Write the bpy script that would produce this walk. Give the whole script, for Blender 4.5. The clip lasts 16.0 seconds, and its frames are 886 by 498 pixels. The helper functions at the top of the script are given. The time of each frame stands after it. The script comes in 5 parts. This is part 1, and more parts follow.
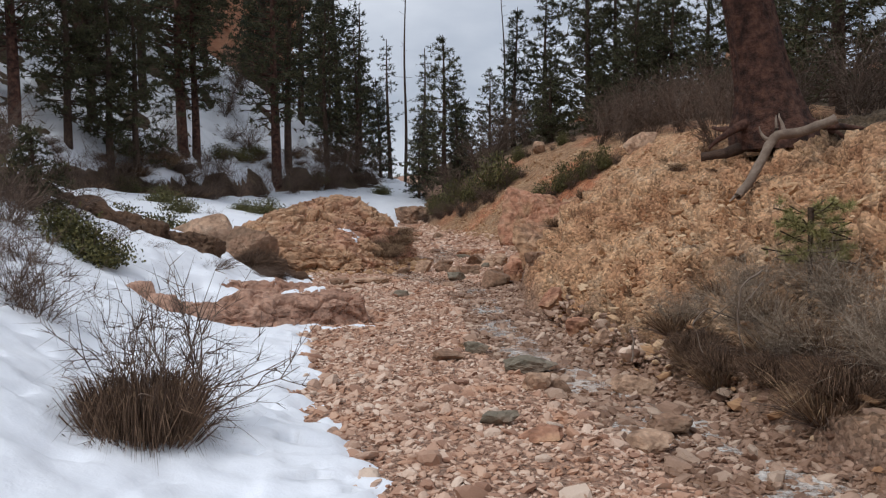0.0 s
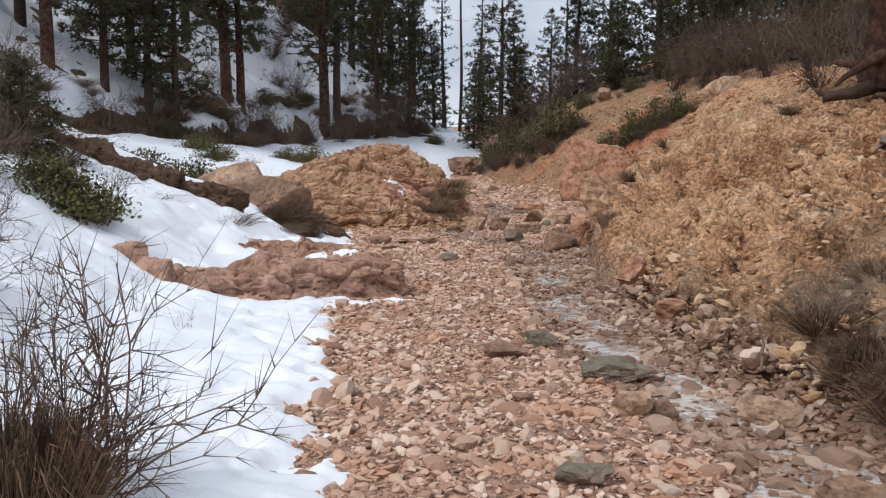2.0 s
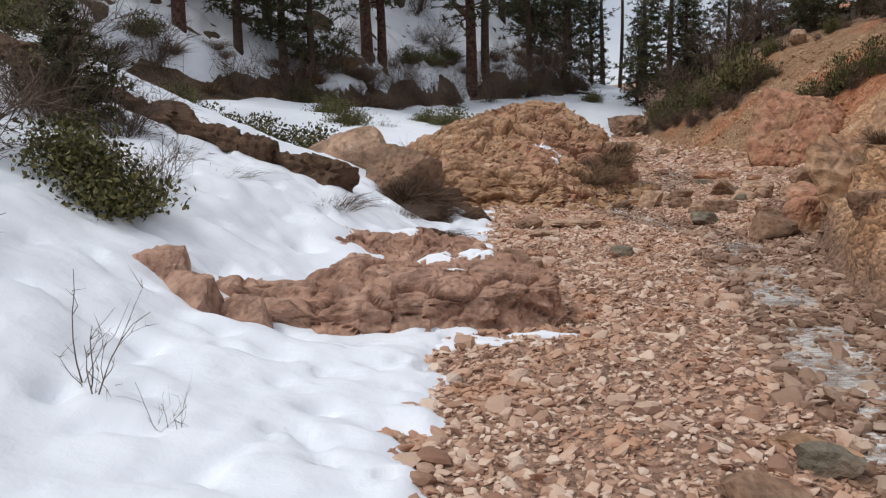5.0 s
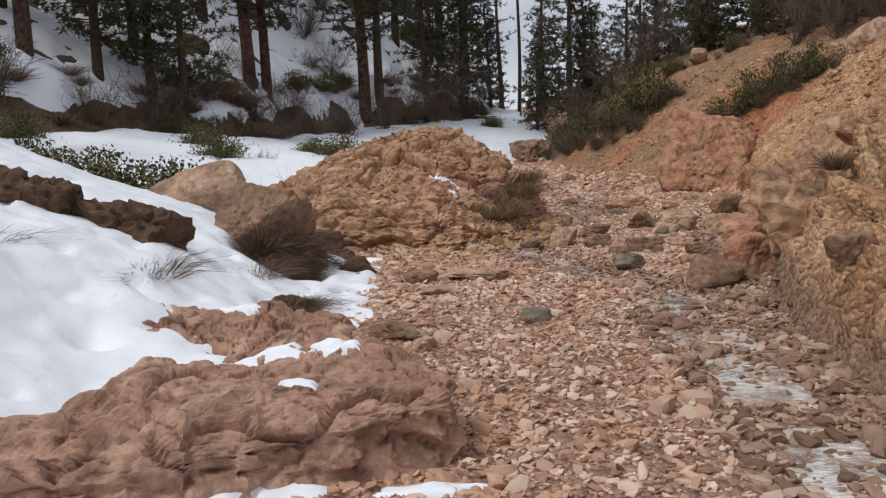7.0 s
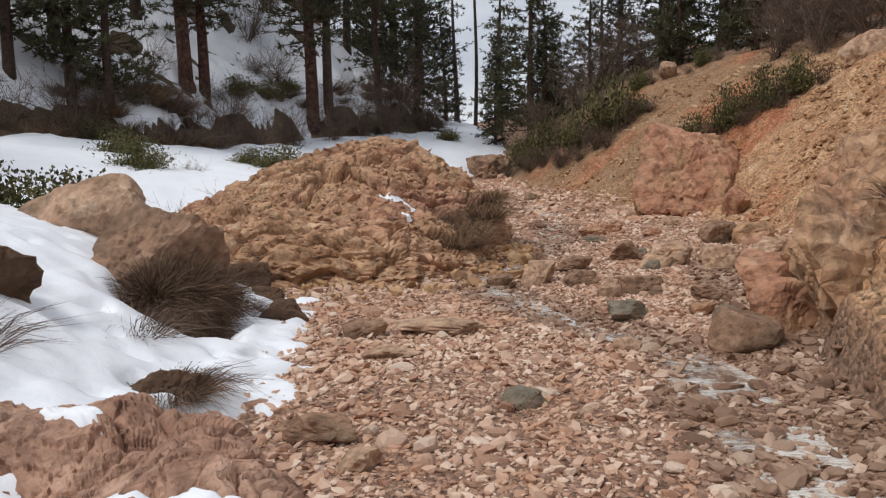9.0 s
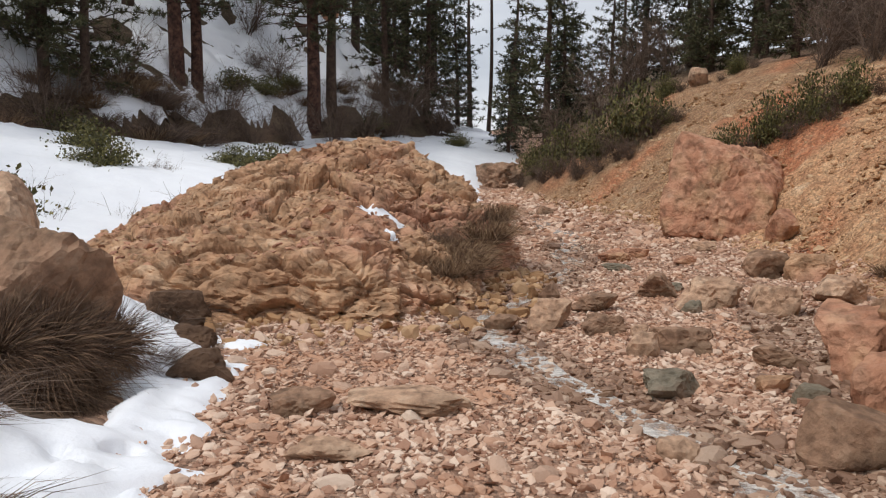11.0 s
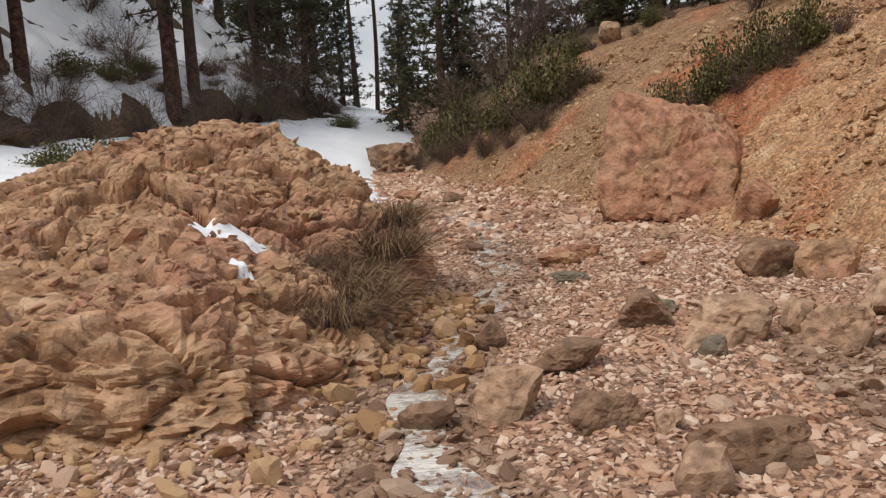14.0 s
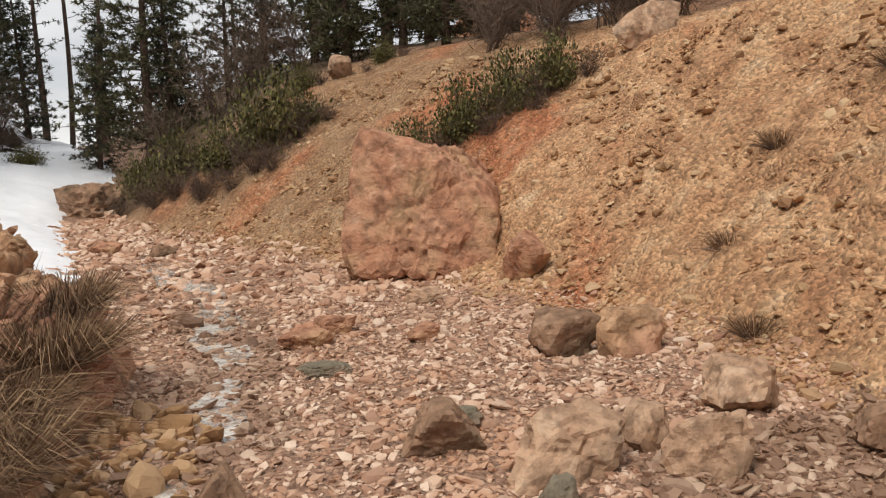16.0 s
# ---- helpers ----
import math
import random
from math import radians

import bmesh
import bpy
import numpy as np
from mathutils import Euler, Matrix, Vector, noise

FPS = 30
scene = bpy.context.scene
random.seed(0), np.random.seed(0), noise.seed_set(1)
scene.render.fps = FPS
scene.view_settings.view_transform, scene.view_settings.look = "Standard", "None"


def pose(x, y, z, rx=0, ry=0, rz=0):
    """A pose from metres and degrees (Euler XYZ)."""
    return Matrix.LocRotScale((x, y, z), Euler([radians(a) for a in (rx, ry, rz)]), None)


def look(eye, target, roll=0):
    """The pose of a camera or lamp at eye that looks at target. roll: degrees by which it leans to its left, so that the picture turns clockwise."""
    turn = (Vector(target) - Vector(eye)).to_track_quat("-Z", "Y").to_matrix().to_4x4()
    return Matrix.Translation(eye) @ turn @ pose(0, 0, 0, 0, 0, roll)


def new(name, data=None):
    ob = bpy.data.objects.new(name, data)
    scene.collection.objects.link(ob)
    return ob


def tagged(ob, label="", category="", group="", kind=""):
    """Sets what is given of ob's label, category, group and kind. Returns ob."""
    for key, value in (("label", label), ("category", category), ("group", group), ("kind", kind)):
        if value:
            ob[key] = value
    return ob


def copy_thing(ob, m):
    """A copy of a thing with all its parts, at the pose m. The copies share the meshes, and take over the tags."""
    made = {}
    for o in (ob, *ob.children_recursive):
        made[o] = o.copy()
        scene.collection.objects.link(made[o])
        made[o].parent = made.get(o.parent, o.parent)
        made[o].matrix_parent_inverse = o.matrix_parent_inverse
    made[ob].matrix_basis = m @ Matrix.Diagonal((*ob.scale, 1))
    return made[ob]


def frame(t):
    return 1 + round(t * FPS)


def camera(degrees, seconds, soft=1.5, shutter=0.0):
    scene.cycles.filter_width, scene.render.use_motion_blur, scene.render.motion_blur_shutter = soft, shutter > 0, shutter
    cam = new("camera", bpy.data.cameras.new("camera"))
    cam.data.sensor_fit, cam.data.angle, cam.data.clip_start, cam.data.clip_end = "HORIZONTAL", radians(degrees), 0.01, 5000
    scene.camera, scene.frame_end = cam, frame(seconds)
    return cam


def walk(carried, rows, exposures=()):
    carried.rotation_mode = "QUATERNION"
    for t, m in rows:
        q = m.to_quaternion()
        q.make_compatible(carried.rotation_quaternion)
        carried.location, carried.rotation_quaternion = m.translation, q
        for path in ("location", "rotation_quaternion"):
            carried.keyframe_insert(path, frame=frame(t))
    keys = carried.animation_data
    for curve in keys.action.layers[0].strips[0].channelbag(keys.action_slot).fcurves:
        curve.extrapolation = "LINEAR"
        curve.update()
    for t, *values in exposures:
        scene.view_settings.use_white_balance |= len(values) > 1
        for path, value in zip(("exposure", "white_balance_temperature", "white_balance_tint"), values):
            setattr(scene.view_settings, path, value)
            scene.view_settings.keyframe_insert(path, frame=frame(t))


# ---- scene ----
cam = camera(56.64, 16.0, soft=1.2)
PATH = [
    (0, (-0.249, -5.722, 1.465), (0.05, -3.749, 1.334), -0.6),
    (0.5, (-0.098, -5.083, 1.402), (0.236, -3.12, 1.208), -3.6),
    (1, (-0.017, -4.697, 1.407), (0.29, -2.732, 1.202), -3.5),
    (1.5, (-0.037, -4.269, 1.451), (0.255, -2.303, 1.227), -0.9),
    (2, (0.017, -3.798, 1.403), (0.184, -1.82, 1.156), 0.0),
    (2.5, (0.08, -3.348, 1.392), (0.158, -1.374, 1.081), -0.1),
    (3, (0.099, -2.81, 1.4), (0.221, -0.85, 1.024), -0.8),
    (3.5, (0.203, -2.331, 1.337), (0.335, -0.367, 0.983), -1.1),
    (4, (0.148, -1.827, 1.353), (0.036, 0.144, 1.035), -1.1),
    (4.2, (0.097, -1.637, 1.352), (-0.122, 0.324, 1.029), -1.2),
    (6.3, (0.204, 0.509, 1.353), (0.133, 2.478, 1.01), -2.0),
    (6.5, (0.25, 0.74, 1.363), (0.214, 2.713, 1.043), -2.1),
    (7, (0.266, 1.188, 1.352), (0.289, 3.168, 1.073), -2.5),
    (7.5, (0.229, 1.599, 1.369), (0.322, 3.577, 1.091), -3.0),
    (8, (0.301, 2.177, 1.356), (0.432, 4.154, 1.089), -2.9),
    (8.5, (0.293, 2.642, 1.322), (0.419, 4.623, 1.08), -2.0),
    (8.7, (0.294, 2.84, 1.34), (0.425, 4.82, 1.093), -1.7),
    (10.8, (0.597, 4.797, 1.273), (0.768, 6.773, 1.019), 0.3),
    (11, (0.654, 5.047, 1.315), (0.769, 7.03, 1.079), 0.6),
    (11.5, (0.717, 5.494, 1.275), (0.769, 7.484, 1.083), 1.1),
    (12, (0.818, 6.032, 1.265), (0.941, 8.02, 1.086), 0.6),
    (12.5, (0.906, 6.657, 1.283), (1.036, 8.643, 1.09), 0.3),
    (13, (0.895, 7.185, 1.263), (1.078, 9.164, 1.043), -0.6),
    (13.5, (0.902, 7.672, 1.233), (1.172, 9.64, 1.004), -1.6),
    (14, (0.973, 8.081, 1.284), (1.329, 10.028, 0.997), -3.0),
    (14.5, (0.986, 8.628, 1.28), (1.531, 10.526, 0.96), -4.0),
    (15, (1.118, 9.078, 1.245), (1.872, 10.903, 0.928), -2.6),
    (15.5, (1.294, 9.508, 1.268), (2.107, 11.311, 0.968), -2.2),
    (16, (1.423, 10.007, 1.293), (2.413, 11.732, 1.074), -1.9),
]
walk(cam, [(t, look(eye, target, roll)) for t, eye, target, roll in PATH],
     [(0, -0.06, 6100, 10), (0.6, 0.16, 6100, 10), (1.5, 0.2, 6100, 10), (3.5, 0.07, 6200, 10), (7, 0.01, 6350, 10), (11, 0.23, 6500, 10), (13, 0.14, 6600, 10), (16, 0.38, 7050, 10)])

# ---- world and light: an overcast winter sky with a weak, wide sun ----
SUN_AZ, SUN_EL = -116.0, 57.0
world = bpy.data.worlds.new("overcast_sky")
scene.world = world
world.use_nodes = True
wn = world.node_tree
wn.nodes.clear()
w_out = wn.nodes.new("ShaderNodeOutputWorld")
w_bg = wn.nodes.new("ShaderNodeBackground")
w_sky = wn.nodes.new("ShaderNodeTexSky")
w_sky.sky_type = "NISHITA"
w_sky.sun_disc = False
w_sky.sun_elevation, w_sky.sun_rotation = radians(SUN_EL), radians(SUN_AZ)
w_co = wn.nodes.new("ShaderNodeTexCoord")
w_map = wn.nodes.new("ShaderNodeMapping")
w_map.inputs["Scale"].default_value = (1.0, 1.0, 2.6)
w_cl = wn.nodes.new("ShaderNodeTexNoise")
w_cl.inputs["Scale"].default_value = 2.6
w_cl.inputs["Detail"].default_value = 7
w_ramp = wn.nodes.new("ShaderNodeValToRGB")
w_ramp.color_ramp.elements[0].position = 0.33
w_ramp.color_ramp.elements[0].color = (5.2, 5.7, 6.6, 1)
w_ramp.color_ramp.elements[1].position = 0.68
w_ramp.color_ramp.elements[1].color = (11.0, 11.2, 11.6, 1)
w_mix = wn.nodes.new("ShaderNodeMix")
w_mix.data_type = "RGBA"
w_mix.inputs["Factor"].default_value = 0.9
w_bg.inputs["Strength"].default_value = 0.078
wn.links.new(w_co.outputs["Generated"], w_map.inputs["Vector"])
wn.links.new(w_map.outputs["Vector"], w_cl.inputs["Vector"])
wn.links.new(w_cl.outputs["Fac"], w_ramp.inputs["Fac"])
wn.links.new(w_sky.outputs["Color"], w_mix.inputs["A"])
wn.links.new(w_ramp.outputs["Color"], w_mix.inputs["B"])
wn.links.new(w_mix.outputs["Result"], w_bg.inputs["Color"])
wn.links.new(w_bg.outputs["Background"], w_out.inputs["Surface"])

sun_data = bpy.data.lights.new("sun", "SUN")
sun_data.energy, sun_data.angle, sun_data.color = 1.8, radians(16), (1.0, 0.965, 0.91)
sun = new("sun", sun_data)
_a, _e = radians(SUN_AZ), radians(SUN_EL)
sun.matrix_world = look((30 * math.sin(_a) * math.cos(_e), 30 * math.cos(_a) * math.cos(_e), 30 * math.sin(_e)), (0, 0, 0))


# ---- materials ----
def mat(name, stops, scale=6.0, rough=0.85, bump=0.3, bump_scale=30.0, stain=None, stain_scale=1.2, island=0.0,
        strata=0.0, metal=0.0, bump_dist=0.02, spec=0.3, crack=0.0, crack_scale=3.0, pit_shade=0.0, pit_shade_scale=5.0, each=0.0):
    """A rough natural surface: a colour ramp over noise, larger stains, optional strata, painted pit shade, fine
    relief.
    """
    m = bpy.data.materials.new(name)
    m.use_nodes = True
    nt = m.node_tree
    bs = nt.nodes["Principled BSDF"]
    bs.inputs["Roughness"].default_value = rough
    bs.inputs["Metallic"].default_value = metal
    bs.inputs["Specular IOR Level"].default_value = spec
    co = nt.nodes.new("ShaderNodeTexCoord")
    n1 = nt.nodes.new("ShaderNodeTexNoise")
    n1.inputs["Scale"].default_value, n1.inputs["Detail"].default_value, n1.inputs["Roughness"].default_value = scale, 8, 0.65
    nt.links.new(co.outputs["Object"], n1.inputs["Vector"])
    ramp = nt.nodes.new("ShaderNodeValToRGB")
    els = ramp.color_ramp.elements
    while len(els) < len(stops):
        els.new(0.5)
    for el, (p, c) in zip(els, stops):
        el.position, el.color = p, (*c, 1)
    fac = n1.outputs["Fac"]
    if island > 0:
        geo = nt.nodes.new("ShaderNodeNewGeometry")
        mx = nt.nodes.new("ShaderNodeMix")
        mx.inputs["Factor"].default_value = island
        nt.links.new(fac, mx.inputs["A"])
        nt.links.new(geo.outputs["Random Per Island"], mx.inputs["B"])
        fac = mx.outputs["Result"]
    if each > 0:
        info = nt.nodes.new("ShaderNodeObjectInfo")
        mx = nt.nodes.new("ShaderNodeMix")
        mx.inputs["Factor"].default_value = each
        nt.links.new(fac, mx.inputs["A"])
        nt.links.new(info.outputs["Random"], mx.inputs["B"])
        fac = mx.outputs["Result"]
    if strata > 0:
        sep = nt.nodes.new("ShaderNodeMapping")
        sep.inputs["Scale"].default_value = (0.6, 0.6, 7.0)
        nt.links.new(co.outputs["Object"], sep.inputs["Vector"])
        n3 = nt.nodes.new("ShaderNodeTexNoise")
        n3.inputs["Scale"].default_value, n3.inputs["Detail"].default_value = 1.3, 5
        nt.links.new(sep.outputs["Vector"], n3.inputs["Vector"])
        mx = nt.nodes.new("ShaderNodeMix")
        mx.inputs["Factor"].default_value = strata
        nt.links.new(fac, mx.inputs["A"])
        nt.links.new(n3.outputs["Fac"], mx.inputs["B"])
        fac = mx.outputs["Result"]
    nt.links.new(fac, ramp.inputs["Fac"])
    col = ramp.outputs["Color"]
    if stain:
        n2 = nt.nodes.new("ShaderNodeTexNoise")
        n2.inputs["Scale"].default_value, n2.inputs["Detail"].default_value = stain_scale, 4
        nt.links.new(co.outputs["Object"], n2.inputs["Vector"])
        r2 = nt.nodes.new("ShaderNodeValToRGB")
        r2.color_ramp.elements[0].position, r2.color_ramp.elements[1].position = 0.48, 0.68
        nt.links.new(n2.outputs["Fac"], r2.inputs["Fac"])
        m2 = nt.nodes.new("ShaderNodeMix")
        m2.data_type = "RGBA"
        m2.inputs["B"].default_value = (*stain, 1)
        nt.links.new(r2.outputs["Color"], m2.inputs["Factor"])
        nt.links.new(col, m2.inputs["A"])
        col = m2.outputs["Result"]
    # dark noise patches put crevice shade and dirt into the colour
    if pit_shade > 0:
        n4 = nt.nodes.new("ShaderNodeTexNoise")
        n4.inputs["Scale"].default_value, n4.inputs["Detail"].default_value, n4.inputs["Roughness"].default_value = 2.2 * pit_shade_scale, 6, 0.62
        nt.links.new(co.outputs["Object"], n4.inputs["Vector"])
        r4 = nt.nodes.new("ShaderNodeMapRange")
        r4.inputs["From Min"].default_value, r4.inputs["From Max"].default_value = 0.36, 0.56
        r4.inputs["To Min"].default_value, r4.inputs["To Max"].default_value = 1.0 - pit_shade, 1.0 + 0.3 * pit_shade
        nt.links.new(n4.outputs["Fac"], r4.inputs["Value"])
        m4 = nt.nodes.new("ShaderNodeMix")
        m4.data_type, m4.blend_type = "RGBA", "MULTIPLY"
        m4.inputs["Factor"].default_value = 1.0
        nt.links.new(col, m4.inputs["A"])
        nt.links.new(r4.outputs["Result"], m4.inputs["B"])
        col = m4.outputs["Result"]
    nt.links.new(col, bs.inputs["Base Color"])
    if bump > 0:
        nb = nt.nodes.new("ShaderNodeTexNoise")
        nb.inputs["Scale"].default_value, nb.inputs["Detail"].default_value, nb.inputs["Roughness"].default_value = bump_scale, 7, 0.6
        nt.links.new(co.outputs["Object"], nb.inputs["Vector"])
        b = nt.nodes.new("ShaderNodeBump")
        b.inputs["Strength"].default_value, b.inputs["Distance"].default_value = bump, bump_dist
        height = nb.outputs["Fac"]
        if crack > 0:
            warp = nt.nodes.new("ShaderNodeMix")
            warp.data_type = "VECTOR"
            warp.inputs["Factor"].default_value = 0.25
            nt.links.new(co.outputs["Object"], warp.inputs["A"])
            nt.links.new(n1.outputs["Color"], warp.inputs["B"])
            vo = nt.nodes.new("ShaderNodeTexVoronoi")
            vo.feature = "DISTANCE_TO_EDGE"
            vo.inputs["Scale"].default_value = crack_scale
            nt.links.new(warp.outputs["Result"], vo.inputs["Vector"])
            mr = nt.nodes.new("ShaderNodeMapRange")
            mr.inputs["From Max"].default_value = 0.10
            mr.inputs["To Max"].default_value = crack
            nt.links.new(vo.outputs["Distance"], mr.inputs["Value"])
            ad = nt.nodes.new("ShaderNodeMath")
            nt.links.new(height, ad.inputs[0])
            nt.links.new(mr.outputs["Result"], ad.inputs[1])
            height = ad.outputs["Value"]
        nt.links.new(height, b.inputs["Height"])
        nt.links.new(b.outputs["Normal"], bs.inputs["Normal"])
    return m


GRAVEL_STOPS = [(0.05, (0.25, 0.125, 0.08)), (0.3, (0.44, 0.262, 0.178)), (0.58, (0.59, 0.40, 0.293)), (0.92, (0.74, 0.585, 0.465))]
M_GRAVEL = mat("gravel_stones", GRAVEL_STOPS, 5, 0.8, 0.35, 60, stain=(0.50, 0.285, 0.18), stain_scale=2.0, island=0.8)
M_COBBLE = mat("wash_cobbles", GRAVEL_STOPS, 9, 0.8, 0.5, 40, each=0.75)
WET_STOPS = [(0.05, (0.13, 0.07, 0.045)), (0.35, (0.27, 0.16, 0.105)), (0.65, (0.41, 0.27, 0.19)), (0.95, (0.60, 0.455, 0.345))]
M_GRAVEL_WET = mat("damp_gravel", WET_STOPS, 5, 0.5, 0.35, 60, stain=(0.22, 0.125, 0.075), stain_scale=2.0, island=0.8)
M_COBBLE_WET = mat("damp_cobbles", WET_STOPS, 9, 0.5, 0.5, 40, each=0.75)
SCREE_STOPS = [(0.1, (0.28, 0.145, 0.075)), (0.45, (0.45, 0.265, 0.14)), (0.9, (0.60, 0.43, 0.27))]
M_SCREE = mat("scree_stones", SCREE_STOPS, 5, 0.85, 0.3, 60, island=0.7)
M_SCREE_BIG = mat("scree_blocks", SCREE_STOPS, 8, 0.85, 0.6, 35, each=0.7)
M_RUBBLE = mat("sandstone_rubble", [(0.1, (0.25, 0.135, 0.065)), (0.45, (0.40, 0.235, 0.12)), (0.9, (0.52, 0.35, 0.21))], 6, 0.9, 0.5, 40, island=0.6)
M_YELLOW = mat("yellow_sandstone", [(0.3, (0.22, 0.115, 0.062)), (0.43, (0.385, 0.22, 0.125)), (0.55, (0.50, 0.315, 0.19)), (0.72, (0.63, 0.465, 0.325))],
               3.2, 0.92, 0.9, 11, stain=(0.44, 0.225, 0.15), stain_scale=0.75, strata=0.35, bump_dist=0.045, crack=0.25, crack_scale=4.2, pit_shade=0.42, pit_shade_scale=2.4)
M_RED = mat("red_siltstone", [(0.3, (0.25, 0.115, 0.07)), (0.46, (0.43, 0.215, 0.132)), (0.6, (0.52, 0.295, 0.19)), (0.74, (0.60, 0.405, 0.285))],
            3.4, 0.92, 0.9, 12, stain=(0.45, 0.28, 0.16), stain_scale=1.6, strata=0.25, bump_dist=0.045, crack=0.22, crack_scale=4.0, pit_shade=0.4, pit_shade_scale=2.6)
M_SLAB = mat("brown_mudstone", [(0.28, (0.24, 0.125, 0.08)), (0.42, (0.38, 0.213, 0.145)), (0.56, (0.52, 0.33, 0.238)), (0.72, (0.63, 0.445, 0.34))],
             3.0, 0.85, 1.0, 20, stain=(0.36, 0.205, 0.14), stain_scale=1.5, strata=0.2, bump_dist=0.035, crack=0.22, crack_scale=3.0, pit_shade=0.38, pit_shade_scale=2.8)
M_TAN = mat("tan_stone", [(0.25, (0.28, 0.165, 0.105)), (0.5, (0.48, 0.31, 0.205)), (0.75, (0.64, 0.48, 0.35))], 5, 0.85, 0.8, 20, stain=(0.26, 0.165, 0.105), stain_scale=2.2, bump_dist=0.03, pit_shade=0.42, pit_shade_scale=4.0)
M_BROWN = mat("brown_stone", [(0.25, (0.14, 0.08, 0.05)), (0.5, (0.30, 0.18, 0.115)), (0.8, (0.44, 0.305, 0.21))], 5, 0.85, 0.8, 20, stain=(0.12, 0.08, 0.05), stain_scale=2.0, bump_dist=0.03, pit_shade=0.35, pit_shade_scale=4.0)
M_GREY = mat("grey_green_stone", [(0.2, (0.09, 0.078, 0.055)), (0.5, (0.20, 0.168, 0.12)), (0.85, (0.38, 0.32, 0.24))], 8, 0.7, 0.9, 26, stain=(0.24, 0.17, 0.12), stain_scale=3.0, bump_dist=0.03)
M_SOIL = mat("dark_soil", [(0.2, (0.055, 0.033, 0.022)), (0.5, (0.125, 0.073, 0.045)), (0.85, (0.21, 0.13, 0.08))], 5, 0.95, 0.9, 20, bump_dist=0.06)
M_LEDGE = mat("dark_ledge_rock", [(0.25, (0.04, 0.024, 0.017)), (0.5, (0.12, 0.07, 0.042)), (0.8, (0.30, 0.18, 0.11))], 8, 0.9, 1.0, 14, bump_dist=0.06, strata=0.45)
M_BARK = mat("pine_bark", [(0.25, (0.03, 0.02, 0.015)), (0.5, (0.075, 0.048, 0.035)), (0.8, (0.15, 0.095, 0.066))], 7, 0.95, 0.9, 14, bump_dist=0.05)
M_BARK_RED = mat("ponderosa_bark", [(0.35, (0.025, 0.014, 0.011)), (0.5, (0.085, 0.042, 0.03)), (0.75, (0.20, 0.10, 0.068))], 7, 0.95, 1.0, 9, bump_dist=0.08)
M_DEADWOOD = mat("weathered_wood", [(0.2, (0.09, 0.062, 0.045)), (0.5, (0.19, 0.14, 0.105)), (0.85, (0.36, 0.29, 0.225))], 7, 0.85, 0.6, 24)
M_TWIG = mat("bare_twigs", [(0.2, (0.065, 0.042, 0.032)), (0.5, (0.13, 0.088, 0.065)), (0.85, (0.22, 0.16, 0.12))], 5, 0.9, 0, island=0.6)
M_TWIG_GREY = mat("grey_twigs", [(0.2, (0.12, 0.085, 0.06)), (0.5, (0.24, 0.18, 0.13)), (0.85, (0.44, 0.36, 0.27))], 5, 0.9, 0, island=0.7)
M_DRY = mat("dry_grass", [(0.2, (0.09, 0.05, 0.03)), (0.5, (0.19, 0.112, 0.065)), (0.85, (0.36, 0.245, 0.145))], 5, 0.9, 0, island=0.8)
M_DRY_DARK = mat("dark_dry_grass", [(0.2, (0.055, 0.032, 0.021)), (0.5, (0.115, 0.068, 0.042)), (0.85, (0.23, 0.145, 0.09))], 5, 0.9, 0, island=0.8)
M_NEEDLE = mat("pine_needles", [(0.2, (0.028, 0.030, 0.014)), (0.5, (0.068, 0.068, 0.032)), (0.85, (0.14, 0.130, 0.062))], 2, 0.7, 0, island=0.6)
M_NEEDLE2 = mat("fir_needles", [(0.2, (0.018, 0.022, 0.014)), (0.5, (0.040, 0.046, 0.026)), (0.85, (0.085, 0.088, 0.045))], 2, 0.7, 0, island=0.6)
M_NEEDLE_Y = mat("young_pine_needles", [(0.2, (0.16, 0.15, 0.05)), (0.5, (0.30, 0.27, 0.10)), (0.85, (0.42, 0.37, 0.17))], 2, 0.7, 0, island=0.6)
M_LEAF = mat("manzanita_leaves", [(0.2, (0.035, 0.034, 0.011)), (0.5, (0.090, 0.084, 0.024)), (0.85, (0.19, 0.165, 0.055))], 3, 0.6, 0, island=0.7, spec=0.35)
M_CLIFF = mat("far_red_cliff", [(0.25, (0.30, 0.13, 0.075)), (0.5, (0.44, 0.22, 0.13)), (0.85, (0.55, 0.38, 0.28))], 0.35, 0.95, 0.6, 1.2, strata=0.3, bump_dist=0.4)
M_SNOW = mat("old_snow", [(0.2, (0.80, 0.82, 0.87)), (0.6, (0.86, 0.88, 0.92)), (0.9, (0.90, 0.91, 0.94))], 2.5, 0.6, 0.35, 7, bump_dist=0.04)


